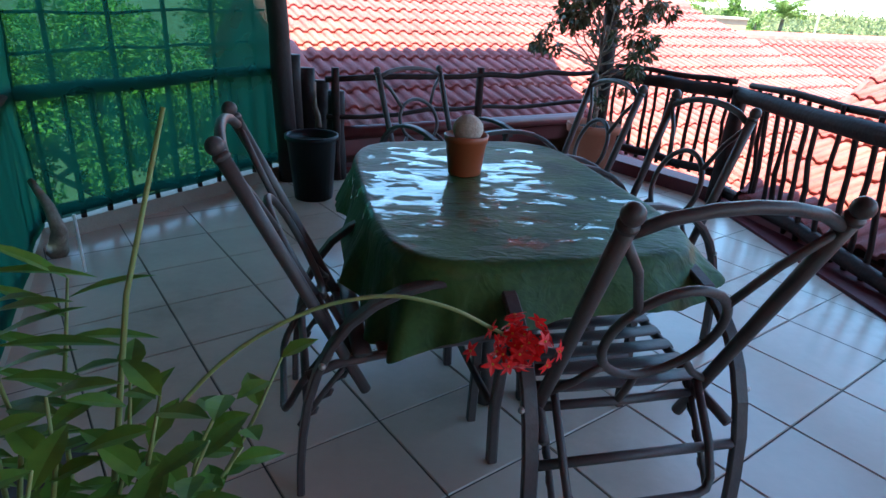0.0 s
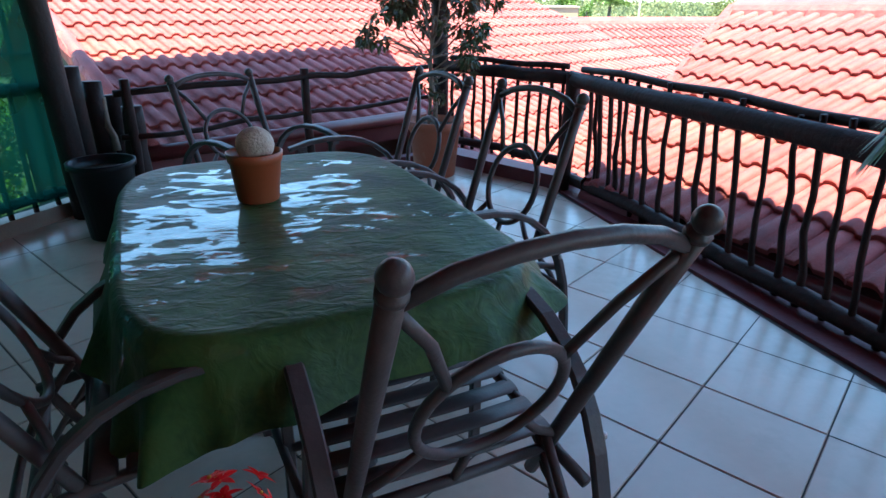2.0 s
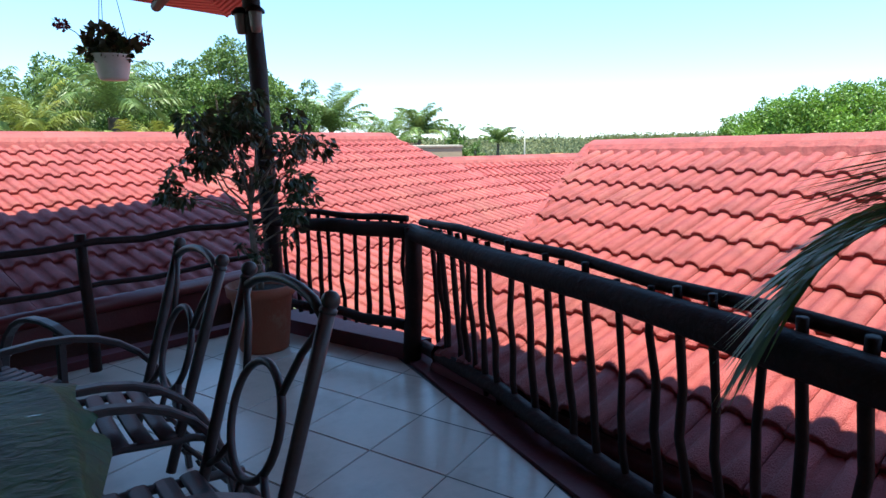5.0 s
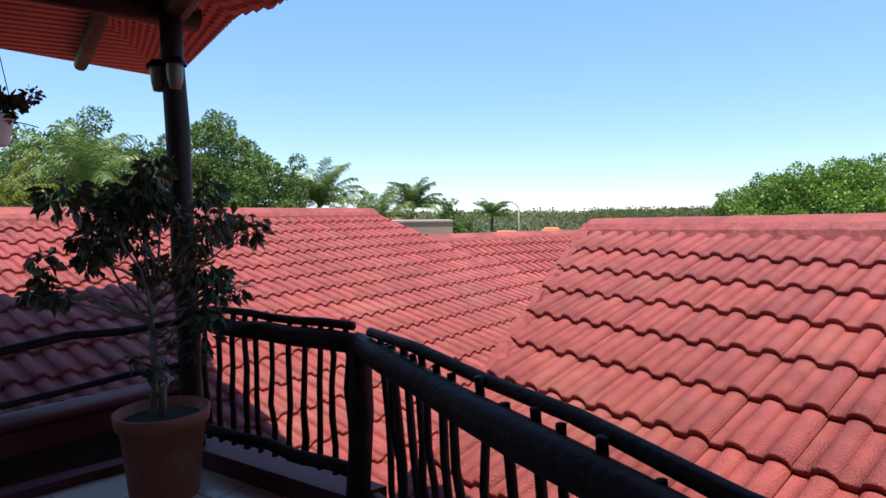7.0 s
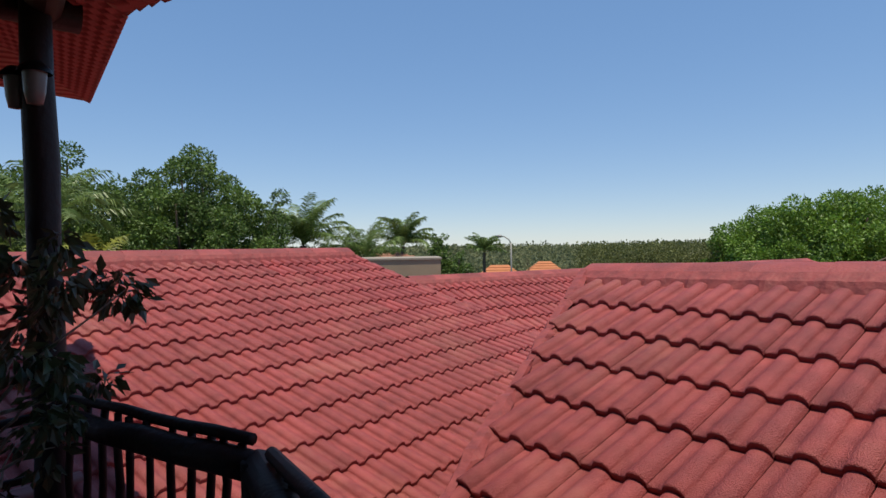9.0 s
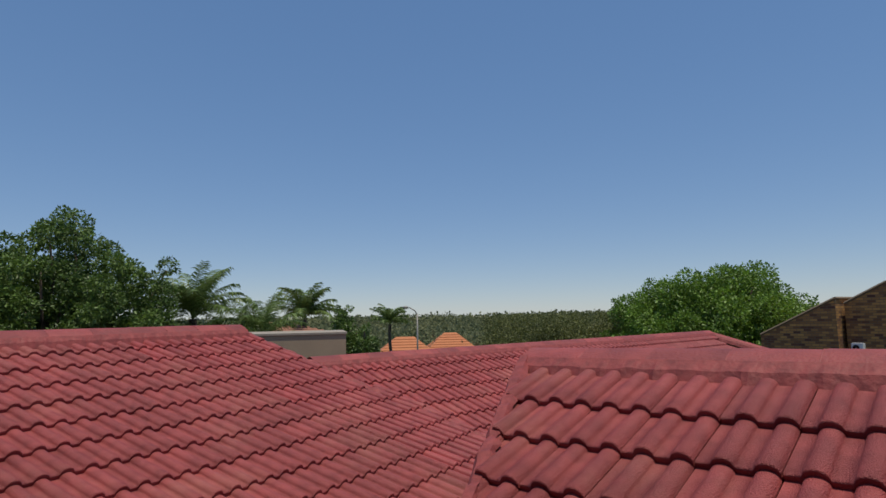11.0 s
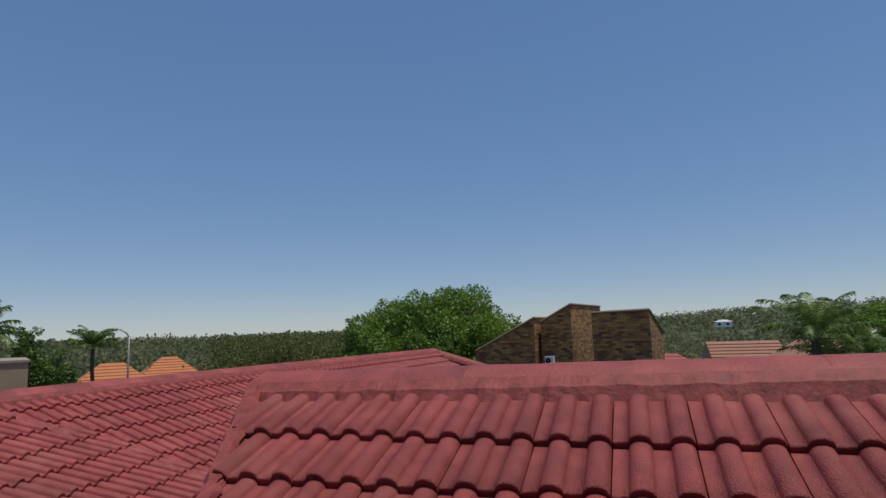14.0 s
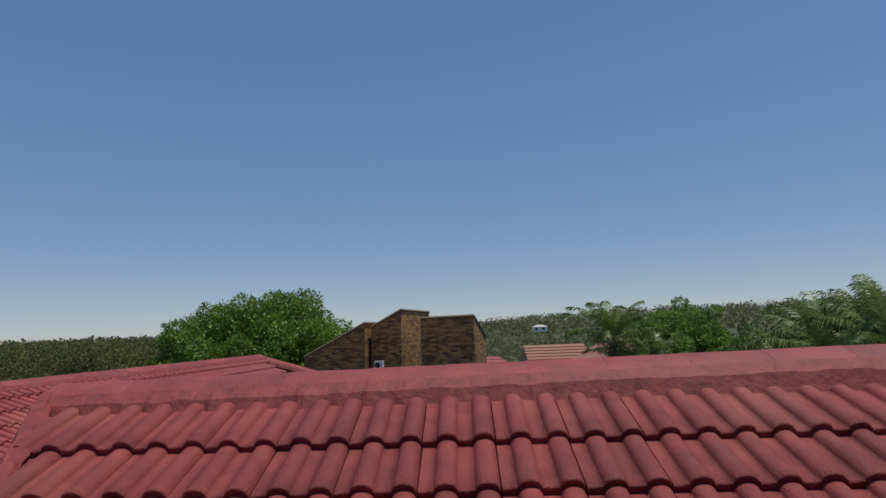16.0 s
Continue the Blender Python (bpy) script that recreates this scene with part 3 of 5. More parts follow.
def inside_poly(x, y, poly):
    c = False
    for i in range(len(poly)):
        (x1, y1), (x2, y2) = poly[i], poly[i - 1]
        if (y1 > y) != (y2 > y) and x < (x2 - x1) * (y - y1) / (y2 - y1) + x1:
            c = not c
    return c


floor_ob = tagged(part("floor", Shape().prism(deck, -0.16, -0.006), M_GROUT), "terrace floor of glossy pale grey ceramic tiles", "floor", kind="structure")
kerb_poly = [(2.19, 4.36), (2.27, 3.31), (2.37, 2.39), (2.55, 0.6), (3.0, -4.2), (3.27, -4.2), (2.82, 0.6), (2.62, 2.39), (2.50, 3.31), (2.38, 4.40)]
tagged(part("kerb", Shape().prism(kerb_poly, -0.3, 0.012), M_KERB), "glossy red oxide painted kerb along the terrace edge", "kerb", kind="structure")
kerb2 = [(2.19, 4.36), (2.38, 4.40), (1.60, 5.55), (1.42, 5.42)]
tagged(part("kerb", Shape().prism(kerb2, -0.3, 0.10), M_KERB), "dark red painted kerb under the log railing", "kerb", kind="structure")
kerb3 = [(1.42, 5.42), (1.55, 5.57), (-1.12, 4.55), (-1.05, 4.42)]
tagged(part("kerb", Shape().prism(kerb3, -0.3, 0.05), M_KERB), "dark red painted kerb under the stick railing", "kerb", kind="structure")
kerb4 = [(-1.05, 4.42), (-1.15, 4.52), (-2.08, 2.95), (-1.95, 2.92)]
tagged(part("kerb", Shape().prism(kerb4, -0.3, 0.09), M_CAP), "pale tiled upstand under the green net", "kerb", kind="structure")
kerb5 = [(-1.95, 2.92), (-2.08, 2.95), (-1.12, 0.95), (-1.0, 1.0)]
tagged(part("kerb", Shape().prism(kerb5, -0.3, 0.06), M_CAP), "pale tiled upstand beside the green net", "kerb", kind="structure")
slab = [(2.40, 4.42), (3.2, -4.2), (-3.1, -4.2), (-2.1, 2.95), (-1.15, 4.56), (1.57, 5.60)]
tagged(part("wall_below", Shape().prism(slab, GROUND_Z, -0.30), M_WALL), "red-brown plastered wall under the terrace", "wall", kind="structure")
# Unseen rear wall, added and kept cream to bounce light into the terrace.
tagged(part("wall_rear_bounce", Shape().box(-3.4, -4.45, -0.3, 4.0, -4.2, 2.6), M_HOUSE), "unseen cream wall added behind the terrace to bounce light", "wall", kind="structure")
# No known room here: unseen wall added to darken the terrace's left half.
tagged(part("wall_left_blocker", Shape().box(-3.4, -1.5, -0.3, 0.1, -1.3, 2.9), M_HOUSE), "unseen cream wall added behind the left half to shade it", "wall", kind="structure")
# Unseen side wall, added to keep outside light off the terrace.
tagged(part("wall_west", Shape().prism([(-3.2, -4.2), (-3.0, -4.2), (-1.0, 0.95), (-1.12, 1.0)], -0.3, 2.6), M_WALL), "unseen red-brown wall added to close the terrace side against light", "wall", kind="structure")



def stick(name, a, b, r0, r1, mat, parent, wob=0.012, seed=0, n=6, sides=9):
    rd = random.Random(seed)
    pts = bent(a, b, wob, n, seed)
    return part(name, Shape().tube(pts, [(r0 + (r1 - r0) * i / n) * rd.uniform(0.93, 1.08) for i in range(n + 1)], sides, wob=0.04, seed=seed), mat, parent, smooth=True)


# log railing along the open side
rail = thing("log_railing", "dark-stained log railing with crooked stick balusters on the red kerb", "railing")
R0, R1 = Vector((2.245, 4.31)), Vector((2.62, 0.35))


def rxy(y):
    t = (R0.y - y) / (R0.y - R1.y)
    p = R0.lerp(R1, t)
    return Vector((p.x, y))


stick("top_log", (*rxy(4.36), 0.80), (*rxy(0.35), 0.79), 0.052, 0.062, M_LOG, rail, 0.012, 3, 12, 12)
up_pts = [(2.27, 4.24, 0.87), (2.33, 3.8, 0.885), (2.40, 3.35, 0.87), (2.44, 2.95, 0.882), (2.49, 2.5, 0.862), (2.53, 2.1, 0.875), (2.58, 1.6, 0.86), (2.66, 0.4, 0.87)]
part("thin_rail", Shape().tube(up_pts, [0.021, 0.023, 0.022, 0.024, 0.024, 0.023, 0.026, 0.026], 8, wob=0.08, seed=4), M_LOG, rail, smooth=True)
stick("bottom_log", (rxy(4.30).x + 0.05, 4.30, 0.085), (rxy(0.35).x + 0.155, 0.35, 0.075), 0.040, 0.046, M_LOG, rail, 0.02, 5, 10, 10)
k = 0
y = 4.16
while y > 0.45:
    p = rxy(y)
    o = 0.028
    stick("baluster", (p.x + o + 0.06 + 0.012 * (4.3 - y), y + rng.uniform(-.02, .02), 0.02), (p.x + o, y + rng.uniform(-.025, .025), 0.86 + rng.uniform(-.015, .03)), rng.uniform(0.015, 0.020), rng.uniform(0.013, 0.018), M_LOG, rail, 0.012, 100 + k, 5, 7)
    y -= 0.135 * rng.uniform(0.8, 1.2) * (0.62 if y > 3.75 else 1.0)
    k += 1
stick("corner_post", (2.225, 4.33, 0.0), (2.245, 4.31, 0.83), 0.058, 0.055, M_LOG, rail, 0.006, 9, 5, 12)

rail2 = thing("log_railing", "short dark-stained log railing beside the potted fig", "railing")
A2, B2 = Vector((2.25, 4.32)), Vector((1.52, 5.30))
stick("top_log", (*A2, 0.80), (*B2, 0.80), 0.048, 0.044, M_LOG, rail2, 0.01, 13, 6, 12)
stick("thin_rail", (2.23, 4.38, 0.875), (1.60, 5.28, 0.865), 0.021, 0.02, M_LOG, rail2, 0.012, 14, 6, 8)
stick("bottom_log", (*A2, 0.21), (*B2, 0.23), 0.034, 0.032, M_LOG, rail2, 0.01, 15, 6, 10)
for i in range(11):
    t = 0.07 + i * 0.083
    p = A2.lerp(B2, t)
    stick("baluster", (p.x + .02, p.y + .02, 0.16), (p.x + .02 + rng.uniform(-.02, .02), p.y + .02, 0.86), rng.uniform(0.013, 0.019), 0.014, M_LOG, rail2, 0.010, 140 + i, 5, 7)

rail3 = thing("stick_railing", "low dark stick railing in front of the neighbouring tiled roof", "railing")
A3, B3 = Vector((-0.68, 4.30)), Vector((1.46, 5.30))
stick("upper_stick", (*A3, 0.76), (*B3, 0.80), 0.022, 0.02, M_LOG, rail3, 0.016, 21, 9, 8)
stick("lower_stick", (*A3, 0.50), (*B3, 0.56), 0.018, 0.017, M_LOG, rail3, 0.016, 22, 9, 8)
for t in (0.03, 0.52):
    p = A3.lerp(B3, t)
    stick("post", (p.x, p.y, 0.03), (p.x, p.y, 0.84), 0.032, 0.030, M_LOG, rail3, 0.006, int(30 + t * 50), 4, 9)

# poles that carry the roof
for nm, b, t, lab in (("roof_pole", (1.53, 5.30, 0.0), (1.485, 5.34, 2.56), "tall dark tarred pole carrying the terrace roof"),
                      ("roof_pole", (-0.98, 4.36, 0.0), (-1.05, 4.36, 2.56), "tall dark tarred pole beside the green net")):
    ob = stick(nm, b, t, *((0.066, 0.058) if b[0] > 0 else (0.078, 0.070)), M_POLE, None, 0.008, 41 if b[0] > 0 else 42, 7, 14)
    tagged(ob, lab, "pole")

for i, (dx, dy) in enumerate(((0.0, -0.085), (-0.085, 0.02))):
    lt = thing("pole_lamp", "small frosted glass lamp with a dark cap on the roof pole", "lamp", "pole lamps", at=Matrix.Translation((1.50 + dx, 5.325 + dy, 2.045)))
    part("glass", Shape().lathe([(0.001, 0.0), (0.028, 0.004), (0.038, 0.05), (0.044, 0.13)], 18), M_FROST, lt, smooth=True)
    part("cap", Shape().lathe([(0.062, 0.125), (0.060, 0.14), (0.03, 0.17), (0.001, 0.175)], 18), M_BLACK, lt, smooth=True)
stub = stick("corner_post", (-0.64, 4.46, 0.0), (-0.64, 4.48, 0.66), 0.07, 0.065, M_POLE, None, 0.01, 44, 5, 14)
tagged(stub, "short dark tarred post beside the roof pole", "post")

# added dark logs standing in for shade between the roof pole and back roof
for i, (t, h) in enumerate(((0.05, 0.90), (0.40, 0.80), (0.75, 0.70), (1.08, 0.60))):
    p = Vector((-0.97, 4.47)).lerp(Vector((-0.74, 4.78)), t)
    ob = stick("dark_filler_log", (p.x, p.y, -0.10), (p.x, p.y + 0.01, h), 0.066, 0.060, M_POLE, None, 0.008, 240 + i, 5, 12)
    tagged(ob, "added upright dark log standing in for the shaded corner beside the roof", "log", group="corner logs")
ob = stick("split_wood", (-0.80, 4.58, 0.36), (-0.83, 4.60, 0.70), 0.030, 0.022, M_TWIG, None, 0.014, 250, 4, 7)
tagged(ob, "pale split piece of wood against the dark logs", "wood")

# terrace roof
# The rear, past y -1, is unseen and added to darken the terrace.
eave = [(-3.3, 4.45), (1.42, 7.2), (1.82, 5.38), (2.0, 5.14), (2.72, 3.25), (3.45, 1.45), (4.0, -1.0), (4.2, -4.6), (-3.6, -4.6)]
sh = Shape()
ctr = Vector((-0.2, 1.6, 2.95))
edge = []
for i, p in enumerate(eave):
    q = eave[(i + 1) % len(eave)]
    a, b = Vector((*p, 2.50)), Vector((*q, 2.50))
    n = max(1, int((b - a).length / 0.038))
    d = (b - a).normalized()
    o = Vector((d.y, -d.x, 0))
    jag = 0 if i == 0 else 1
    for j in range(n):
        e = a.lerp(b, j / n)
        edge.append(e + jag * (Vector((0, 0, 0.012 * (1 if j % 2 else -1))) - o * (0.012 if j % 2 else 0)))
N = len(edge)
mid = [e.lerp(ctr, 0.5) for e in edge]
sh.add(edge + mid + [ctr], [(i, (i + 1) % N, N + (i + 1) % N, N + i) for i in range(N)] + [(N + i, N + (i + 1) % N, 2 * N) for i in range(N)])
sh.add([p + Vector((0, 0, 0.03)) for p in edge + mid + [ctr]], [(N + i, N + (i + 1) % N, (i + 1) % N, i) for i in range(N)] + [(2 * N, N + (i + 1) % N, N + i) for i in range(N)])
tagged(part("ceiling", sh, M_PINK), "red painted corrugated terrace roof seen from below, unseen rear added for shade", "roof", kind="structure")
beams = [((-2.6, 4.05, 2.50), (1.62, 5.50, 2.50)), ((1.50, 5.40, 2.50), (3.0, -0.6, 2.60)), ((-1.05, 4.36, 2.50), (-2.6, 1.0, 2.55))]
for i, (a, b) in enumerate(beams):
    ob = stick("roof_beam", a, b, 0.075, 0.07, M_POLE, None, 0.012, 60 + i, 8, 12)
    tagged(ob, "dark log beam under the terrace roof", "beam", group="roof beams")
for i in range(7):
    p = Vector((1.20, 5.30)) - Vector((0.55, 0.20)) * i
    ob = stick("rafter", (p.x + 0.30, p.y - 1.0, 2.70), (p.x - 0.36, p.y + 1.42 - 0.12 * i, 2.455), 0.050, 0.046, M_POLE, None, 0.01, 70 + i, 5, 10)
    tagged(ob, "short dark log rafter under the roof sheets", "rafter", group="rafters")

# green net screens
def net_screen(name, a, b, z0, z1, seed, label, mat):
    ob = thing(name, label, "screen")
    a, b = Vector(a), Vector(b)
    L = (b - a).length
    d = (b - a).normalized()
    o = Vector((d.y, -d.x))
    rd = random.Random(seed)
    nx, nz = int(L / 0.12), int((z1 - z0) / 0.12)
    vs, fs = [], []
    for i in range(nx + 1):
        for j in range(nz + 1):
            p = a + d * (L * i / nx)
            w = 0.035 * noise.noise(Vector((i * 0.35, j * 0.28, seed)))
            p = p + o * (0.055 + w)
            vs.append((p.x, p.y, z0 + (z1 - z0) * j / nz))
    for i in range(nx):
        for j in range(nz):
            fs.append((i * (nz + 1) + j, (i + 1) * (nz + 1) + j, (i + 1) * (nz + 1) + j + 1, i * (nz + 1) + j + 1))
    part("net", Shape().add(vs, fs), mat, ob, smooth=True)
    P = lambda t, z, k=0.0: (*(a + d * (L * t) + o * k), z)
    stick("rail_log", P(0, 0.79), P(1, 0.79), 0.038, 0.036, M_LOG, ob, 0.012, seed, 8, 10)
    stick("bottom_log", P(0, 0.16), P(1, 0.16), 0.032, 0.030, M_LOG, ob, 0.008, seed + 1, 8, 10)
    n = int(L / 0.145)
    for i in range(n):
        t = (i + 0.6) / n
        stick("baluster", P(t, 0.07, 0.015), P(t + rd.uniform(-.01, .01), 0.83, 0.015), 0.016, 0.014, M_LOG, ob, 0.007, seed + 10 + i, 4, 7)
    for i in range(int(L / 0.34)):
        t = (i + 0.7) / (L / 0.34)
        stick("upright", P(t, 0.8, -0.01), P(t + rd.uniform(-.01, .01), z1, -0.01), 0.014, 0.012, M_LOG, ob, 0.008, seed + 60 + i, 5, 7)
    for i in range(7):
        z = 0.97 + i * 0.21
        stick("crossbar", P(0, z + rd.uniform(-.02, .02), -0.02), P(1, z + rd.uniform(-.02, .02), -0.02), 0.009, 0.009, M_LOG, ob, 0.012, seed + 90 + i, 8, 6)
    return ob


net_screen("net_screen", (-1.98, 2.93), (-1.10, 4.40), 0.13, 2.55, 301, "green shade net stretched over a stick lattice and log rail", M_NET)
net_screen("net_screen", (-1.02, 0.98), (-2.0, 2.93), 0.10, 2.55, 401, "green shade net screen along the terrace side, made opaque for its unlit backing", M_NET_UNLIT)


# ---- chairs and table ----
def arc(c, rx, rz, t0, t1, n=14):
    return [Vector((c[0] + rx * math.cos(radians(t0 + (t1 - t0) * i / n)), c[1], c[2] + rz * math.sin(radians(t0 + (t1 - t0) * i / n)))) for i in range(n + 1)]


def bar(pts, w, h):
    """A flat bar with rounded edges along points in one upright plane; w across, h thick."""
    pts = [Vector(p) for p in pts]
    rows = []
    for i, p in enumerate(pts):
        d = (pts[min(i + 1, len(pts) - 1)] - pts[max(i - 1, 0)]).normalized()
        n = Vector((1, 0, 0)).cross(d).normalized()
        e = 0.22
        rows.append([p + Vector((a * w / 2, 0, 0)) + n * (b * h / 2) for a, b in ((-1, -1 + e * 2), (-1, 1 - e * 2), (-1 + e, 1), (1 - e, 1), (1, 1 - e * 2), (1, -1 + e * 2), (1 - e, -1), (-1 + e, -1))])
    m = 8
    fs = [(j * m + k, j * m + (k + 1) % m, (j + 1) * m + (k + 1) % m, (j + 1) * m + k) for j in range(len(rows) - 1) for k in range(m)]
    fs += [tuple(range(m - 1, -1, -1)), tuple((len(rows) - 1) * m + k for k in range(m))]
    return Shape().add([p for r_ in rows for p in r_], fs)


def garden_chair(at, H, lean):
    """Faces +y; the back leans towards -y, by lean metres at its top, H metres high."""
    ob = thing("garden_chair", "dark brown varnished garden chair with oval back ring", "chair", "chairs round the table", at=at)
    B = lambda x, s: Vector((x, -0.15 - lean * s, 0.33 + (H - 0.33) * s))     # a point on the leaning back, s from seat to top
    for sx in (-1, 1):
        post = Shape().tube([B(sx * 0.225, -0.08), B(sx * 0.228, 0.3), B(sx * 0.232, 0.65), B(sx * 0.235, 0.97)], [0.016, 0.017, 0.018, 0.019], 12)
        part("back_post", post, M_CHAIR, ob, smooth=True)
        part("finial", Shape().ball(B(sx * 0.236, 0.995), 0.023, 10).tube([B(sx * 0.235, 0.95), B(sx * 0.2355, 0.965)], 0.0215, 12), M_CHAIR, ob, smooth=True)
    top = [B(-0.232, 0.925), B(-0.16, 0.975), B(-0.08, 1.0), B(0, 1.008), B(0.08, 1.0), B(0.16, 0.975), B(0.232, 0.925)]
    part("top_rail", Shape().tube(top, 0.0135, 10), M_CHAIR, ob, smooth=True)
    ring = [B(0.14 * math.cos(2 * math.pi * i / 30), 0.46 + 0.225 * math.sin(2 * math.pi * i / 30)) for i in range(30)]
    part("back_ring", Shape().tube(ring, 0.0115, 9, closed=True), M_CHAIR, ob, smooth=True)
    for sx in (-1, 1):
        part("brace", Shape().tube([B(sx * 0.232, 0.92), B(sx * 0.16, 0.78), B(sx * 0.108, 0.61)], 0.0105, 8), M_CHAIR, ob, smooth=True)
        part("brace", Shape().tube([B(sx * 0.108, 0.31), B(sx * 0.16, 0.22), B(sx * 0.226, 0.15)], 0.0105, 8), M_CHAIR, ob, smooth=True)
    part("back_strut", Shape().tube([B(0, 0.24), B(0.004, 0.15), B(0, 0.05)], 0.0105, 8), M_CHAIR, ob, smooth=True)
    part("back_bar", Shape().tube([B(-0.224, 0.06), B(0, 0.05), B(0.224, 0.06)], 0.013, 9), M_CHAIR, ob, smooth=True)
    # arms run back and curve down into the rear legs
    for sx in (-1, 1):
        x = sx * 0.288 + 0.008
        pts = [(x, 0.34, 0.61), (x, 0.24, 0.635), (x, 0.14, 0.645), (x, 0.04, 0.64), (x, -0.04, 0.622), (x, -0.11, 0.59), (x, -0.175, 0.54), (x, -0.225, 0.475), (x, -0.262, 0.40), (x, -0.29, 0.31), (x, -0.308, 0.20), (x, -0.318, 0.10), (x, -0.322, 0.0)]
        part("arm", bar(pts, 0.040, 0.022), M_CHAIR, ob)
        part("arm_block", Shape().box(x - 0.021, 0.255, 0.575, x + 0.021, 0.305, 0.618), M_CHAIR, ob)
        part("front_leg", bar([(x * 0.96, 0.285, 0.60), (x * 0.95, 0.27, 0.40), (x * 0.95, 0.255, 0.20), (x * 0.96, 0.26, 0.0)], 0.030, 0.030), M_CHAIR, ob)
        part("seat_rail", Shape().tube([(sx * 0.235, 0.30, 0.425), (sx * 0.235, 0.0, 0.41), (sx * 0.235, -0.21, 0.38), (sx * 0.25, -0.29, 0.36)], 0.014, 8), M_CHAIR, ob, smooth=True)
        notch = Shape().tube([(sx * 0.215, -0.15, 0.40), (sx * 0.215, -0.24, 0.28), (sx * 0.215, -0.315, 0.17)], 0.009, 7)
        for i in range(4):
            p = Vector((sx * 0.215, -0.17, 0.37)).lerp(Vector((sx * 0.215, -0.30, 0.20)), i / 3)
            notch.tube([p, p + Vector((0, 0.030, 0.012)), p + Vector((0, 0.036, 0.028))], 0.007, 6)
        part("recline_rack", notch, M_CHAIR, ob, smooth=True)
        part("bolt", Shape().ball((x + sx * 0.02, -0.25, 0.43), 0.010, 6), M_SCREW, ob)
    for i in range(7):
        yy = 0.285 - i * 0.070
        z = 0.438 - 0.005 * i
        part("seat_slat", Shape().tube([(-0.245, yy, z), (-0.1, yy, z - 0.006), (0.1, yy, z - 0.006), (0.245, yy, z)], 0.028, 8, flat=0.30), M_CHAIR, ob, smooth=True)
    part("stretcher", Shape().tube([(-0.28, -0.290, 0.29), (0.296, -0.290, 0.29)], 0.013, 8), M_CHAIR, ob, smooth=True)
    part("stretcher", Shape().tube([(-0.26, 0.24, 0.22), (0.27, 0.24, 0.22)], 0.012, 8), M_CHAIR, ob, smooth=True)
    part("prop_frame", Shape().tube([(-0.20, -0.20, 0.44), (-0.20, -0.30, 0.31), (-0.195, -0.34, 0.235), (-0.18, -0.352, 0.21), (-0.15, -0.357, 0.20), (0.15, -0.357, 0.20), (0.18, -0.352, 0.21), (0.195, -0.34, 0.235), (0.20, -0.30, 0.31), (0.20, -0.20, 0.44)], 0.0115, 8), M_CHAIR, ob, smooth=True)
    return ob


def chair_pose(mx, my, fx, fy, lean):
    """From the middle of the two finials and the way that the chair faces."""
    f = Vector((fx, fy)).normalized()
    o = Vector((mx, my)) + f * (0.15 + lean)
    return Matrix.Translation((o.x, o.y, 0)) @ Matrix.Rotation(math.atan2(-f.x, f.y), 4, 'Z')


# finials' middle, facing, height of the back, lean: each back is set to a notch of its own
for mx, my, fx, fy, H, lean in ((0.745, 0.972, -0.22, 0.975, 1.01, 0.33), (1.295, 2.52, -0.95, -0.32, 0.98, 0.20), (1.08, 3.24, -0.95, -0.30, 0.96, 0.20),
                                (-0.07, 3.94, 0.60, -0.80, 0.90, 0.24), (-0.40, 1.52, 0.965, 0.26, 1.0, 0.32)):
    garden_chair(chair_pose(mx, my, fx, fy, lean), H, lean)

TABLE = Matrix.Translation((0.37, 2.11, 0)) @ Matrix.Rotation(radians(13), 4, 'Z')
TZ = 0.70
table = thing("dining_table", "dark wooden dining table hidden under a wet green cloth", "table", at=TABLE)
top = Shape()
oval = [(0.45 * (abs(math.cos(t)) ** 0.55) * (1 if math.cos(t) > 0 else -1), 0.66 * (abs(math.sin(t)) ** 0.55) * (1 if math.sin(t) > 0 else -1)) for t in [2 * math.pi * i / 40 for i in range(40)]]
top.prism(oval, TZ - 0.045, TZ - 0.012)
part("tabletop", top, M_CHAIR, table)
for sx in (-1, 1):
    for sy in (-1, 1):
        part("leg", Shape().tube([(sx * 0.16, sy * 0.26, TZ - 0.04), (sx * 0.09, sy * 0.30, 0.40), (sx * 0.07, sy * 0.33, 0.12), (sx * 0.075, sy * 0.37, 0.0)], [0.036, 0.030, 0.030, 0.038], 10), M_CHAIR, table, smooth=True)
part("stretcher", Shape().tube([(0, -0.33, 0.25), (0, 0.33, 0.25)], 0.026, 9), M_CHAIR, table, smooth=True)

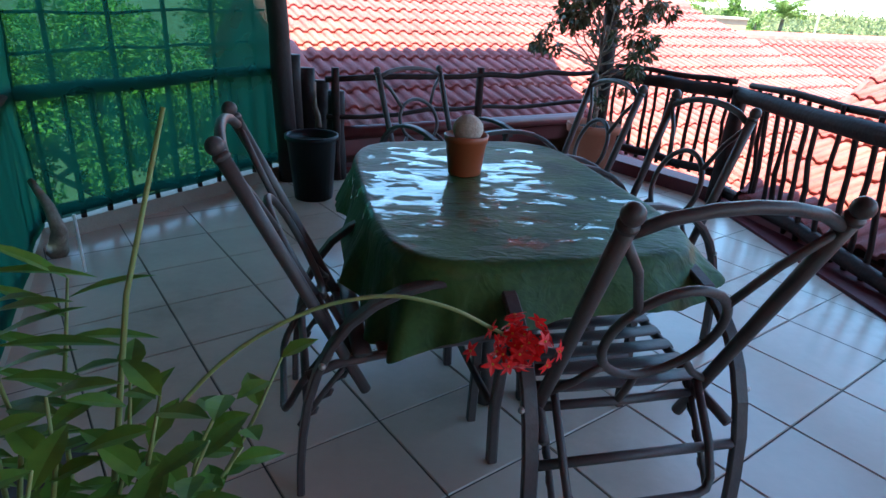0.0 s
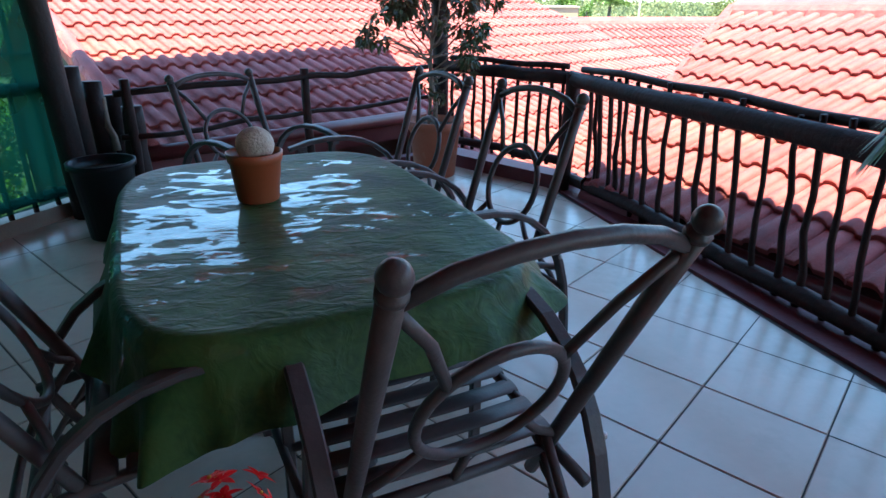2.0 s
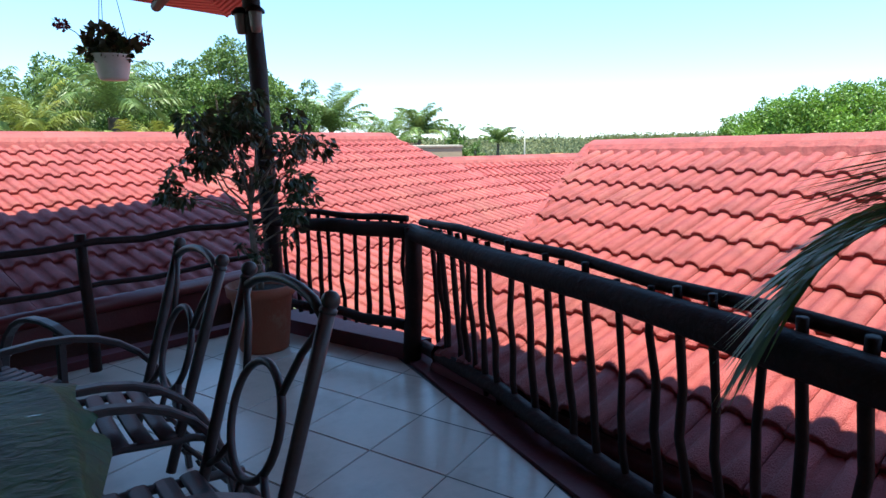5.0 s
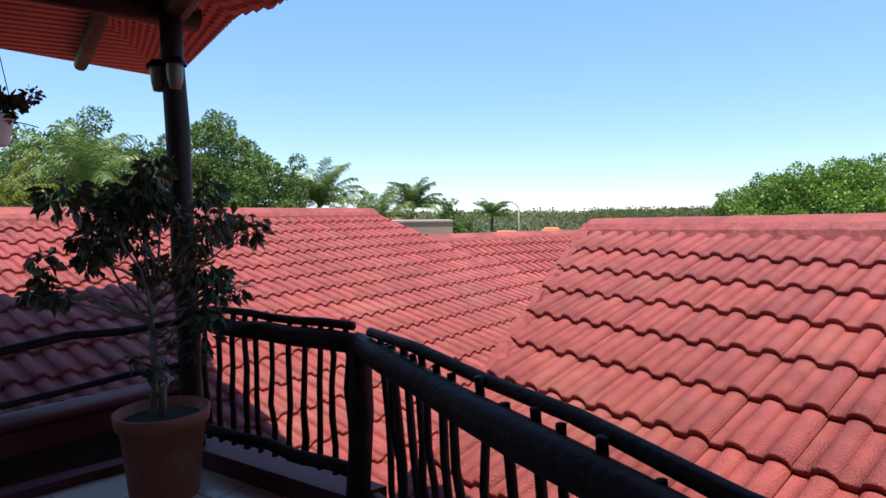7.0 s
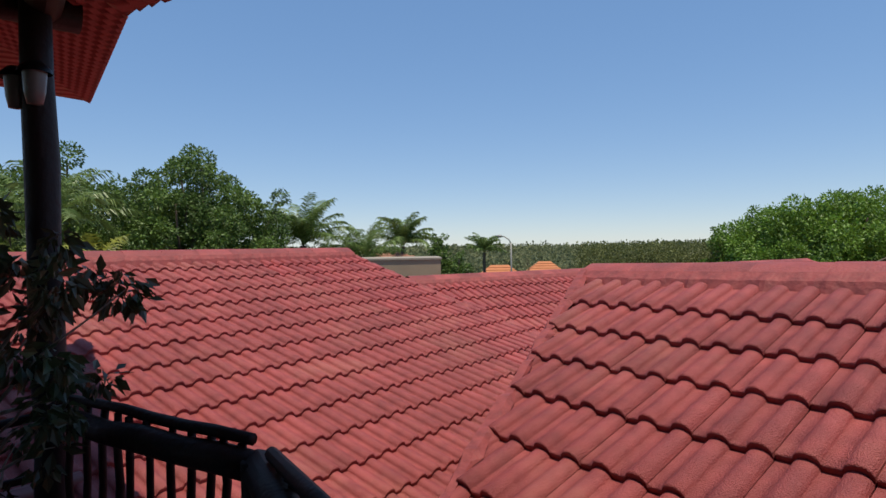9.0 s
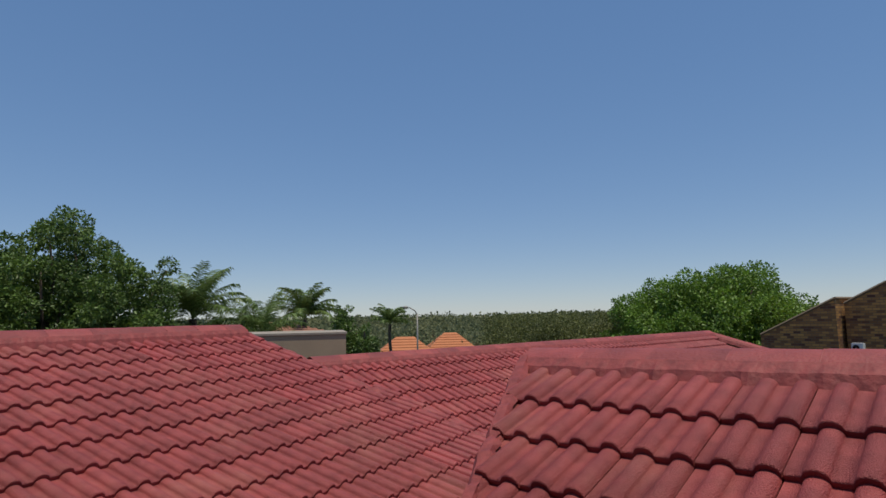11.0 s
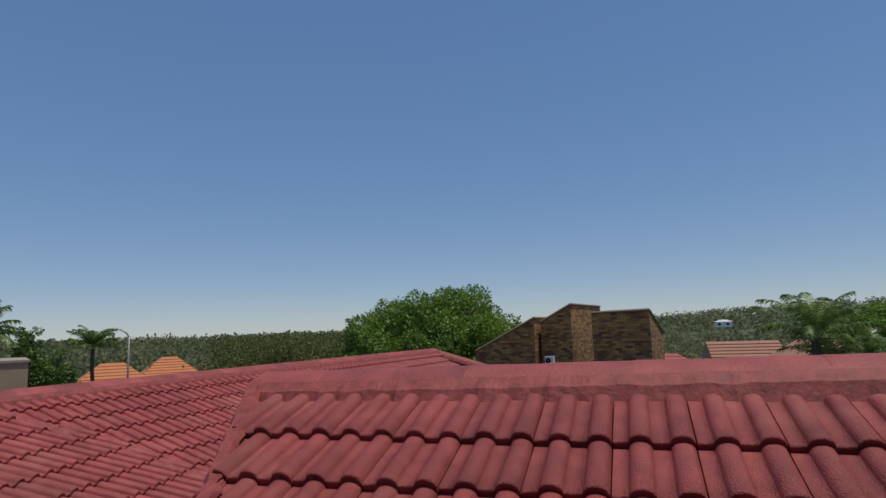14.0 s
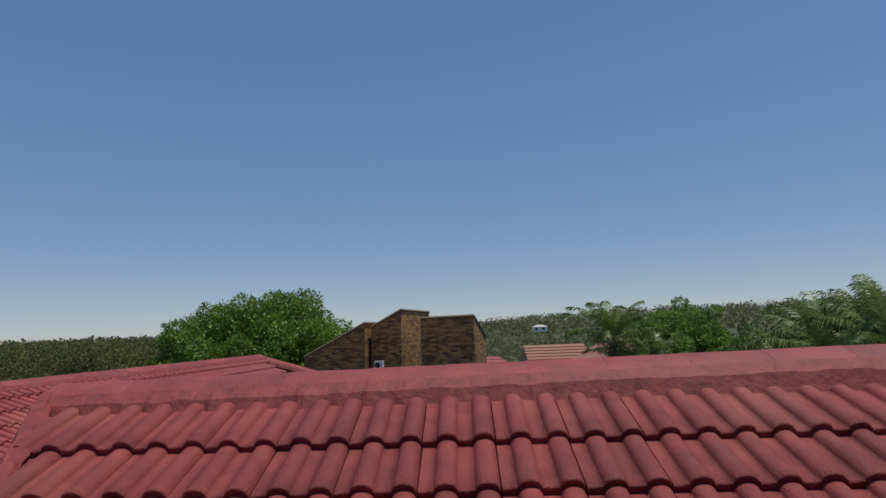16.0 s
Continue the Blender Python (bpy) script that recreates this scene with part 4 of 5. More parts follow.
# the cloth: a top with soft folds and a hanging skirt
cv, cf = [], []
NA, NR = 180, 30
HX, HY = 0.475, 0.70
prof = [(i / 33 * 1.0, 0.0) for i in range(34)] + [(1.0 + 0.028, -0.012), (1.045, -0.035)] + [(1.05 + 0.012 * i, -0.06 - 0.0185 * i) for i in range(8)]
for j, (s, dz) in enumerate(prof):
    for i in range(NA):
        t = 2 * math.pi * i / NA
        c_, s_ = math.cos(t), math.sin(t)
        e = 0.42
        x = HX * (abs(c_) ** e) * (1 if c_ > 0 else -1)
        y_ = HY * (abs(s_) ** e) * (1 if s_ > 0 else -1)
        corner = (abs(c_ * s_) * 2) ** 2
        hang = 0.74 - 0.36 * x / HX - 0.10 * y_ / HY + 0.30 * corner * (1 if x < 0 else 0.2) + 0.26 * noise.noise(Vector((x * 3.5, y_ * 3.5, 5))) + 0.10 * noise.noise(Vector((x * 14, y_ * 14, 3)))
        wav = 0.0
        if dz < -0.03:
            k = min(1, (-dz - 0.03) / 0.15)
            wav = k * (0.075 * noise.noise(Vector((x * 5.5, y_ * 5.5, 2))) + 0.06 * noise.noise(Vector((x * 11, y_ * 11, 8))) + (0.035 if x > 0 and y_ < 0 else 0.012) * corner)
        nx_, ny_ = x / HX, y_ / HY
        ln_ = math.hypot(nx_, ny_)
        zf = 0.0
        if dz == 0:
            zf = 0.004 * noise.noise(Vector((x * s * 5, y_ * s * 5, 1))) + 0.0022 * noise.noise(Vector((x * s * 9 + y_ * s * 4, y_ * s * 13, 4)))
        cv.append((x * min(s, 1.0) + (x / HX) * max(0, s - 1) * 0.5 + nx_ / ln_ * wav, y_ * min(s, 1.0) + (y_ / HY) * max(0, s - 1) * 0.5 + ny_ / ln_ * wav, TZ + 0.002 + zf + dz * hang))
for j in range(len(prof) - 1):
    for i in range(NA):
        cf.append((j * NA + i, j * NA + (i + 1) % NA, (j + 1) * NA + (i + 1) % NA, (j + 1) * NA + i))
cloth = part("tablecloth", Shape().add(cv, cf), M_CLOTH, smooth=True)
cloth.matrix_basis = TABLE
tagged(cloth, "dark green waxed tablecloth, soaked and puddled with rain water", "tablecloth")

PX, PY = 0.265, 2.23
pot = thing("flower_pot", "small terracotta-coloured plastic pot on the wet table", "pot", at=Matrix.Translation((PX, PY, TZ + 0.004)))
part("pot_body", Shape().lathe([(0.001, 0.0), (0.062, 0.0), (0.064, 0.004), (0.078, 0.122), (0.082, 0.124), (0.086, 0.152), (0.082, 0.154), (0.078, 0.128), (0.074, 0.118)], 28), M_PLASTIC_POT, pot, smooth=True)
part("soil", Shape().lathe([(0.076, 0.122), (0.001, 0.126)], 20), M_SOIL, pot)
ball = part("stone_ball", Shape().ball((0, 0, 0), 0.058, 14, 0.95), M_STONE, smooth=True)
ball.matrix_basis = Matrix.Translation((PX + 0.005, PY, TZ + 0.004 + 0.126 + 0.046))
tagged(ball, "pale weathered stone ball resting in the pot", "ball")


# ---- potted fig ----
FX, FY = 1.40, 4.95
fig_pot = thing("plant_pot", "large terracotta pot holding a bushy fig beside the railing", "pot", at=Matrix.Translation((FX, FY, 0)))
part("pot_body", Shape().lathe([(0.001, 0.0), (0.155, 0.0), (0.16, 0.01), (0.195, 0.36), (0.215, 0.365), (0.222, 0.43), (0.21, 0.435), (0.195, 0.40), (0.18, 0.38)], 32), M_TERRA, fig_pot, smooth=True)
part("soil", Shape().lathe([(0.19, 0.385), (0.001, 0.40)], 20), M_SOIL, fig_pot)
fig = thing("potted_fig", "bushy potted fig tree with pale forked stems and dark leaves", "plant", at=Matrix.Translation((FX, FY, 0.39)))
LV, DV = Vector((-0.93, 0.36, 0)), Vector((0.36, 0.93, 0))     # along the wider side of the crown, and across it
fork = LV * 0.03 + Vector((0, 0, 0.40))
part("trunk", Shape().tube([(0, 0, -0.02), (0.005, 0.0, 0.15), LV * 0.02 + Vector((0, 0, 0.28)), fork], [0.021, 0.018, 0.017, 0.016], 9), M_TWIG, fig, smooth=True)
part("trunk", Shape().tube([LV * 0.05 + Vector((0, 0, -0.02)), LV * 0.035 + Vector((0, 0, 0.2)), LV * 0.04 + Vector((0, 0, 0.42)), LV * 0.02 + Vector((0, 0, 0.75))], [0.016, 0.013, 0.012, 0.009], 8), M_TWIG, fig, smooth=True)
rd = random.Random(5)
cs = []
for lx, lz, rad, n in ((-0.26, 0.92, 0.13, 6), (-0.10, 1.04, 0.15, 6), (0.08, 1.05, 0.15, 6), (0.26, 1.06, 0.14, 6), (0.36, 0.88, 0.13, 5), (0.20, 0.84, 0.14, 5), (0.52, 0.68, 0.09, 4), (0.40, 0.66, 0.08, 3),
                       (-0.30, 0.70, 0.11, 5), (-0.22, 0.54, 0.11, 5), (-0.05, 0.76, 0.10, 3), (-0.20, 0.40, 0.09, 3), (0.14, 0.30, 0.08, 2), (-0.02, 0.24, 0.08, 2)):
    for k in range(n):
        c = LV * (lx + rd.gauss(0, rad * 0.5)) + DV * rd.gauss(0, 0.14) + Vector((0, 0, lz + rd.gauss(0, rad * 0.45)))
        cs.append((c.x, c.y, c.z, rad * rd.uniform(0.35, 0.62)))
        if k < 2:
            part("branch", Shape().tube(bent(fork + Vector((0, 0, min(0.25, max(-0.3, lz - 0.55)) * rd.random())), c, 0.03, 4, k + int(lz * 100)), [0.010, 0.007, 0.006, 0.004, 0.002], 6), M_TWIG, fig, smooth=True)
part("leaves", leaf_cloud(cs, 2500, 0.060, M_LEAF_FIG, "leaves", 11, droop=1.1, aspect=0.48), M_LEAF_FIG, fig)


# ---- planter and flowers beside the start ----
fern_pot = thing("planter", "dark planter with leafy flowering stems on the floor", "pot", at=Matrix.Translation((-0.34, 0.52, 0)))
part("pot_body", Shape().lathe([(0.001, 0), (0.13, 0), (0.17, 0.34), (0.185, 0.345), (0.185, 0.38), (0.165, 0.38), (0.155, 0.33)], 26), M_BLACK, fern_pot, smooth=True)
part("soil", Shape().lathe([(0.158, 0.335), (0.001, 0.35)], 18), M_SOIL, fern_pot)


def leaf_blade(sh, a, d, n, L, W):
    """One pointed leaf with a folded midrib."""
    a, d, n = Vector(a), Vector(d).normalized(), Vector(n).normalized()
    s = d.cross(n).normalized()
    n = s.cross(d)
    ts = (0, 0.15, 0.4, 0.65, 0.85, 1.0)
    ws = (0.05, 0.55, 1.0, 0.8, 0.4, 0.0)
    vs = []
    for t, w in zip(ts, ws):
        c = a + d * L * t - n * (L * 0.18 * t * t)
        vs += [c - s * W * w * .5 + n * W * 0.12 * w, c, c + s * W * w * .5 + n * W * 0.12 * w]
    sh.add(vs, [(i * 3 + k, i * 3 + k + 1, i * 3 + k + 4, i * 3 + k + 3) for i in range(5) for k in range(2)])


def leafy_plant(name, label, at, stems, mat, seed, ranked=()):
    ob = thing(name, label, "plant", at=Matrix.Translation(at))
    rd = random.Random(seed)
    for si, (bx, by, tx, ty, tz, n, L, W) in enumerate(stems):
        pts = bent((bx, by, -0.02), (tx, ty, tz), 0.012, 6, rd.randrange(999))
        part("stem", Shape().tube(pts, [0.0055, 0.005, 0.0045, 0.004, 0.0035, 0.003, 0.002], 6), M_STEM, ob, smooth=True)
        for i in range(n):
            t = 0.3 + 0.7 * (i + 1) / n
            p = Vector((bx, by, 0)).lerp(Vector((tx, ty, tz)), t)
            a = i * 2.4 + rd.uniform(-.4, .4)
            if si in ranked:
                a = (i % 2) * math.pi + rd.uniform(-.3, .3)
            lf = Shape()
            leaf_blade(lf, p, (math.cos(a), math.sin(a), rd.uniform(0.0, 0.7)), (0, 0, 1), L * rd.uniform(0.75, 1.15), W)
            part("leaf", lf, mat, ob)
    return ob


leafy_plant("leafy_plant", "bright green leafy stems growing from the planter", (-0.34, 0.52, 0.345), [
    (0.04, 0.0, 0.20, 0.02, 0.53, 15, 0.085, 0.037), (0.02, 0.03, 0.12, 0.10, 0.50, 15, 0.085, 0.037), (0.05, -0.03, 0.27, -0.02, 0.50, 13, 0.08, 0.034),
    (-0.02, 0.0, 0.06, 0.02, 0.52, 14, 0.09, 0.037), (-0.05, 0.02, -0.06, 0.12, 0.60, 18, 0.14, 0.032), (-0.07, 0.03, -0.13, 0.20, 0.62, 18, 0.14, 0.03),
    (-0.03, 0.06, -0.02, 0.22, 0.58, 14, 0.12, 0.03), (0.0, -0.06, 0.12, -0.10, 0.52, 13, 0.09, 0.037), (-0.08, -0.02, -0.2, 0.0, 0.46, 14, 0.13, 0.032),
    (0.02, -0.08, 0.22, -0.12, 0.46, 12, 0.085, 0.036), (-0.04, -0.08, 0.0, -0.14, 0.50, 12, 0.11, 0.034),
    (0.06, 0.04, 0.22, 0.16, 0.43, 11, 0.075, 0.042), (0.07, 0.03, 0.25, 0.13, 0.36, 10, 0.075, 0.042), (0.07, 0.05, 0.29, 0.22, 0.46, 9, 0.07, 0.038)], M_LEAF, 3, ranked=(4, 5, 6, 8))
stalk = thing("bare_stalk", "tall bare yellow-green stalk growing from the planter", "plant", at=Matrix.Translation((-0.30, 0.58, 0.345)))
part("stem", Shape().tube([(0, 0, -0.01), (0.03, 0.03, 0.3), (0.07, 0.08, 0.6), (0.12, 0.15, 0.84)], [0.006, 0.005, 0.004, 0.003], 7), M_STEM, stalk, smooth=True)
bloom = thing("scarlet_flower", "scarlet star-petalled flower head on a thin arching stem", "flower", at=Matrix.Translation((-0.28, 0.56, 0.345)))
fl = Vector((0.33 + 0.28, 0.79 - 0.56, 0.82 - 0.345))
part("stem", Shape().tube(smooth_line([(0, 0, -0.01), (0.05, 0.04, 0.32), (0.14, 0.10, 0.47), (0.26, 0.16, 0.545), (0.38, 0.20, 0.565), (0.48, 0.215, 0.545), fl + Vector((-0.05, 0, 0.025)), fl]), 0.0032, 7), M_STEM, bloom, smooth=True)
pet, eye = Shape(), Shape()
rd = random.Random(9)
for i in range(40):
    d = Vector((rd.gauss(0, 1), rd.gauss(0, 1), rd.gauss(0, 1))).normalized()
    c = fl + Vector((d.x * 0.054, d.y * 0.05, d.z * 0.040)) * rd.uniform(0.35, 1.15)
    if i < 4:
        c += Vector((-0.030 - 0.008 * i, -0.01, -0.025))
    u = d.cross(Vector((0.3, 0.2, 1))).normalized()
    v = d.cross(u)
    for k in range(5):
        t = 2 * math.pi * k / 5 + i
        leaf_blade(pet, c, (u * math.cos(t) + v * math.sin(t)) + d * 0.25, d, 0.020, 0.0095)
    eye.ball(c + d * 0.002, 0.0022, 4)
part("petals", pet, M_FLOWER, bloom)
part("flower_eyes", eye, M_EYE, bloom)

# black planter in the far corner and driftwood by the net
bin_ob = thing("black_planter", "glossy black plastic planter standing near the net", "pot", at=Matrix.Translation((-0.72, 3.98, 0)))
part("pot_body", Shape().lathe([(0.001, 0), (0.13, 0), (0.165, 0.40), (0.18, 0.41), (0.18, 0.44), (0.165, 0.44), (0.155, 0.38)], 26), M_BLACK, bin_ob, smooth=True)
part("soil", Shape().lathe([(0.157, 0.385), (0.001, 0.39)], 18), M_SOIL, bin_ob)
wood = part("driftwood_branch", Shape().tube([(-1.80, 2.80, 0.02), (-1.70, 2.70, 0.18), (-1.74, 2.72, 0.30), (-1.86, 2.80, 0.40)], [0.05, 0.035, 0.026, 0.016], 9, wob=0.1, seed=2), M_TWIG, smooth=True)
tagged(wood, "short pale driftwood branch leaning in the corner", "branch")
peg = part("white_peg", Shape().tube([(-1.56, 2.62, 0.0), (-1.56, 2.62, 0.30)], 0.008, 7), M_WHITE)
tagged(peg, "thin white plastic peg standing by the driftwood", "peg")

# hanging basket
hb = thing("hanging_basket", "white hanging pot of dark geraniums on strings", "pot", at=Matrix.Translation((0.62, 5.42, 1.74)))
part("bowl", Shape().lathe([(0.001, 0), (0.075, 0), (0.086, 0.012), (0.112, 0.14), (0.119, 0.145), (0.119, 0.155), (0.109, 0.155), (0.10, 0.13)], 26), M_WHITE, hb, smooth=True)
for i in range(3):
    a = i * 2.094
    part("string", Shape().tube([(0.115 * math.cos(a), 0.115 * math.sin(a), 0.15), (0, 0, 0.86)], 0.0025, 5), M_BLACK, hb)
gs = Shape()
for i, (x, y_, z) in enumerate(((-0.26, 0.0, 0.33), (0.19, 0.03, 0.27), (0.22, 0.0, 0.10))):
    gs.tube(bent((0, 0, 0.14), (x, y_, z), 0.02, 4, i), 0.003, 5)
part("stems", gs, M_STEM, hb)
part("leaves", leaf_cloud([(0, 0, 0.20, 0.11), (-0.06, 0.02, 0.27, 0.08), (0.07, 0, 0.2, 0.08), (-0.1, 0, 0.16, 0.06)], 420, 0.05, M_LEAF_FIG, "leaves", 21, aspect=0.95), M_LEAF_FIG, hb)
for i, c in enumerate(((-0.26, 0, 0.33, 0.035), (0.19, 0.03, 0.27, 0.04))):
    part("bloom", leaf_cloud([c], 60, 0.025, M_PETAL_DARK, "bloom", 22 + i, aspect=0.9), M_PETAL_DARK, hb)

# potted palm whose frond hangs over the railing
pp = thing("potted_palm", "potted palm with a long green frond arching over the railing", "plant", at=Matrix.Translation((2.18, 0.45, 0)))
part("pot_body", Shape().lathe([(0.001, 0), (0.13, 0), (0.17, 0.30), (0.185, 0.305), (0.185, 0.34), (0.165, 0.34), (0.16, 0.30)], 26), M_TERRA, pp, smooth=True)
part("soil", Shape().lathe([(0.162, 0.305), (0.001, 0.31)], 18), M_SOIL, pp)
part("trunk", Shape().tube([(0, 0, 0.28), (0.02, 0.02, 0.7), (0.02, 0.04, 1.0)], [0.05, 0.045, 0.04], 9, wob=0.08), M_BARK, pp, smooth=True)
fr = Shape()
P0 = smooth_line([(0.02, 0.05, 1.0), (0.20, 0.45, 1.30), (0.30, 0.90, 1.33), (0.29, 1.17, 1.25), (0.20, 1.35, 1.12), (0.13, 1.45, 0.94)], 6)
fr.tube(P0, [0.013 - 0.009 * i / (len(P0) - 1) for i in range(len(P0))], 7)
rd = random.Random(4)
for i in range(140):
    t = i / 139
    q = (0.40 + 0.59 * t) * (len(P0) - 1)
    kq = int(min(q, len(P0) - 2))
    root = P0[kq].lerp(P0[kq + 1], q - kq)
    sg = 1 if i % 4 == 0 else -1
    L = rd.uniform(0.40, 0.54) * (1.0 - 0.45 * t)
    ax = (P0[kq + 1] - P0[kq]).normalized()
    sd = ax.cross(Vector((0, 0, 1))).normalized()
    d = (ax * 0.75 + sd * sg * rd.uniform(0.35, 0.95) + Vector((0, 0, 0.12 - 0.22 * rd.random()))).normalized()
    s_ = d.cross(Vector((0.2, 0.3, 1))).normalized()
    w = 0.0068
    m1 = root + d * L * 0.55 + Vector((0, 0, 0.008))
    e = root + d * L + Vector((0, 0, -0.03))
    fr.add([root - s_ * w * .5, root + s_ * w * .5, m1 + s_ * w, e, m1 - s_ * w], [(0, 1, 2, 3, 4)])
part("frond", fr, M_FROND, pp)


# ---- neighbouring roofs ----
def wall_strip(name, pts, z0, label, mat=M_WALL, thick=0.2):
    sh = Shape()
    for a, b in zip(pts, pts[1:]):
        a, b = Vector(a), Vector(b)
        d = (b - a)
        o = Vector((d.y, -d.x, 0)).normalized() * thick
        vs = [a, b, b - o, a - o]
        vs = [(p.x, p.y, z0) for p in vs] + [tuple(p) for p in vs]
        sh.add(vs, [(3, 2, 1, 0), (4, 5, 6, 7), (0, 1, 5, 4), (1, 2, 6, 5), (2, 3, 7, 6), (3, 0, 4, 7)])
    return tagged(part(name, sh, mat), label, "wall", kind="structure")


# back roof: courses run at 30 degrees, ridge beyond
CA, UP = Vector((math.cos(radians(30)), 0.5)), Vector((-0.5, math.cos(radians(30))))
SL = 0.34
CS = math.sqrt(1 + SL * SL)


def back(al, up, dz=0.0):
    p = CA * al + UP * up
    return Vector((p.x, p.y, -1.2 + SL * up + dz))


back_roof = thing("tiled_roof", "red painted concrete tile roof of the neighbouring wing, partly shaded", "roof")
E0 = 2.30
pm = plane_pose(back(0, E0, -0.045), CA, SL)
lay_tiles(back_roof, pm, lambda x, y_: 1.78 < x < 9.34 + 0.16 * max(0, (7.5 - E0 - y_ / CS) / 2.5) and y_ / CS + E0 < 7.55 and (y_ / CS + E0 > 4.50 or x > 4.25), 1.80, 9.75, 17, (0.6, 5.5))
under = [back(1.8, 4.55, -0.07), back(4.3, 4.55, -0.07), back(4.3, E0, -0.07), back(9.6, E0, -0.07), back(9.4, 7.6, -0.07), back(1.8, 7.6, -0.07)]
part("underlay", Shape().add(under, [(0, 1, 4, 5), (1, 2, 3, 4)]), M_UNDER, back_roof)
ridge_run(back_roof, back(1.75, 7.63, 0.02), back(9.2, 7.63, 0.02))
verge_run(back_roof, back(9.30, 7.55, -0.03), back(9.66, E0, -0.03), CA.to_3d(), (0, 0, 1), 0.12)
verge_run(back_roof, back(1.80, 7.55, 0.03), back(1.80, 4.5, 0.03), -CA.to_3d(), (0, 0, 1), 0.12)
sh = Shape().tube([back(1.84, 4.46, 0.02), back(1.84, 7.6, 0.02)], 0.06, 10)
part("verge_cap", sh, M_RIDGE, back_roof, smooth=True)
rear = [back(1.8, 7.6, -0.02), back(9.3, 7.6, -0.02), Vector((*(CA * 9.3 + UP * 11), 0.2)), Vector((*(CA * 1.8 + UP * 11), 0.2))]
part("rear_slope", Shape().add(rear, [(0, 1, 2, 3)]), M_TILE_FAR, back_roof)
a, b = back(1.75, 4.52, -0.03), back(4.32, 4.52, -0.03)
part("fascia", Shape().box(0, -0.025, -0.22, (b - a).length, 0.0, 0.0, plane_pose(a, CA, 0.0)), M_FASCIA, back_roof)
part("gutter", Shape().tube([a + Vector((0.03, -0.06, -0.02)), b + Vector((0.03, -0.06, -0.02))], 0.055, 10), M_FASCIA, back_roof, smooth=True)
wall_strip("wall_back", [back(1.9, 4.75, -0.22), back(4.75, 4.75, -0.22)], GROUND_Z, "dark red-brown wall under the back roof eave")
# Near-black pole colour stands in for shade on this sunlit side wall.
wall_strip("wall_back_side", [back(2.15, 4.75, -0.15), back(2.15, 7.6, -0.15), Vector((*(CA * 2.15 + UP * 10.8), 0.1))], GROUND_Z, "side wall under the back roof verge, coloured near black for shade", mat=M_POLE)
wall_strip("wall_back_east", [back(9.3, 7.6, -0.15), back(9.5, E0, -0.15)], GROUND_Z, "east wall under the back roof")

# side roof: the near slope beside the railing
AL = Vector((0.277, -0.961))
DN = Vector((-0.961, -0.277))
JP = Vector((4.579, 5.04))
SK = 0.39
SC = math.sqrt(1 + SK * SK)


def side(al, dn, dz=0.0):
    p = JP + AL * al + DN * dn
    return Vector((p.x, p.y, 1.093 - SK * dn + dz))


side_roof = thing("tiled_roof", "red painted concrete tile roof sloping down beside the terrace railing", "roof")
DE = (0.33 / SC) * 8                                        # eave, eight courses below the first edge
pm = plane_pose(side(0, DE, -0.036), AL, SK)
va, vb = side(-1.02, -0.42), side(0.28, DE)
vn = Vector((vb.y - va.y, va.x - vb.x, 0)).normalized()
if vn.dot(AL.to_3d()) < 0:
    vn = -vn
lay_tiles(side_roof, pm, lambda x, y_: (DE - y_ / SC) > -0.40 and x > -1.15 + 0.4514 * (DE - y_ / SC) - 0.13, -5 * TW - 0.02, 8.4, 10, (3.4, 2.8), cut=(va, vn))
under = [side(-1.04, -0.42, -0.08), side(0.24, DE, -0.08), side(8.5, DE, -0.08), side(8.5, -0.42, -0.08)]
part("underlay", Shape().add(under, [(0, 1, 2, 3)]), M_UNDER, side_roof)
ridge_run(side_roof, side(-1.03, -0.56, -0.040), side(8.5, -0.718, 0.050), r=0.15, seg=0.40, drop=0.14, lap=0.07, rise=0.34)
vo = Vector((*(AL * -0.9 + DN * 0.4), 0))
verge_run(side_roof, side(-1.02, -0.42, 0.0), side(0.28, DE, 0.0), vo, (0, 0, 1), 0.07)
rear = [side(-1.0, -0.55, -0.02), side(8.5, -0.55, -0.02), side(8.5, -3.5, -2.75), side(-1.0, -3.5, -2.75)]
part("rear_slope", Shape().add(rear, [(0, 1, 2, 3)]), M_TILE_FAR, side_roof)
g0, g1 = side(0.25, DE - 0.03, -0.13), side(8.5, DE - 0.03, -0.13)
part("gutter", Shape().tube([g0, g1], 0.055, 10), M_FASCIA, side_roof, smooth=True)
wall_strip("wall_side", [side(0.3, DE - 0.25, -0.15), side(8.4, DE - 0.25, -0.15)], GROUND_Z, "dark wall under the side roof eave")
wall_strip("wall_side_gable", [side(-0.9, -0.5, -0.1), side(0.3, DE - 0.1, -0.1)], GROUND_Z, "end wall under the side roof verge")

# middle roof, farther off
mid_roof = thing("tiled_roof", "red painted tile roof farther off between the two near roofs", "roof")
MA, MB = Vector((5.3, 10.75)), Vector((16.0, 12.75))
MD = (MB - MA).normalized()
MN = Vector((MD.y, -MD.x))
MZ, MS = 0.95, 0.40
mc = math.sqrt(1 + MS * MS)
base_o = MA + MN * (11 * TC / mc)
pm = plane_pose((base_o.x, base_o.y, MZ - MS * 11 * TC / mc), MD, MS)
lay_tiles(mid_roof, pm, lambda x, y_: x < (MB - MA).length - 0.75 * (11 * TC - y_), -0.4, 11.5, 11, (6, 9), limit=0)
ridge_run(mid_roof, (MA.x - 0.4, MA.y - 0.07, MZ + 0.04), (MB.x, MB.y, MZ + 0.04), r=0.13)
hipe = MB + MD * 4.0 + MN * 3.6
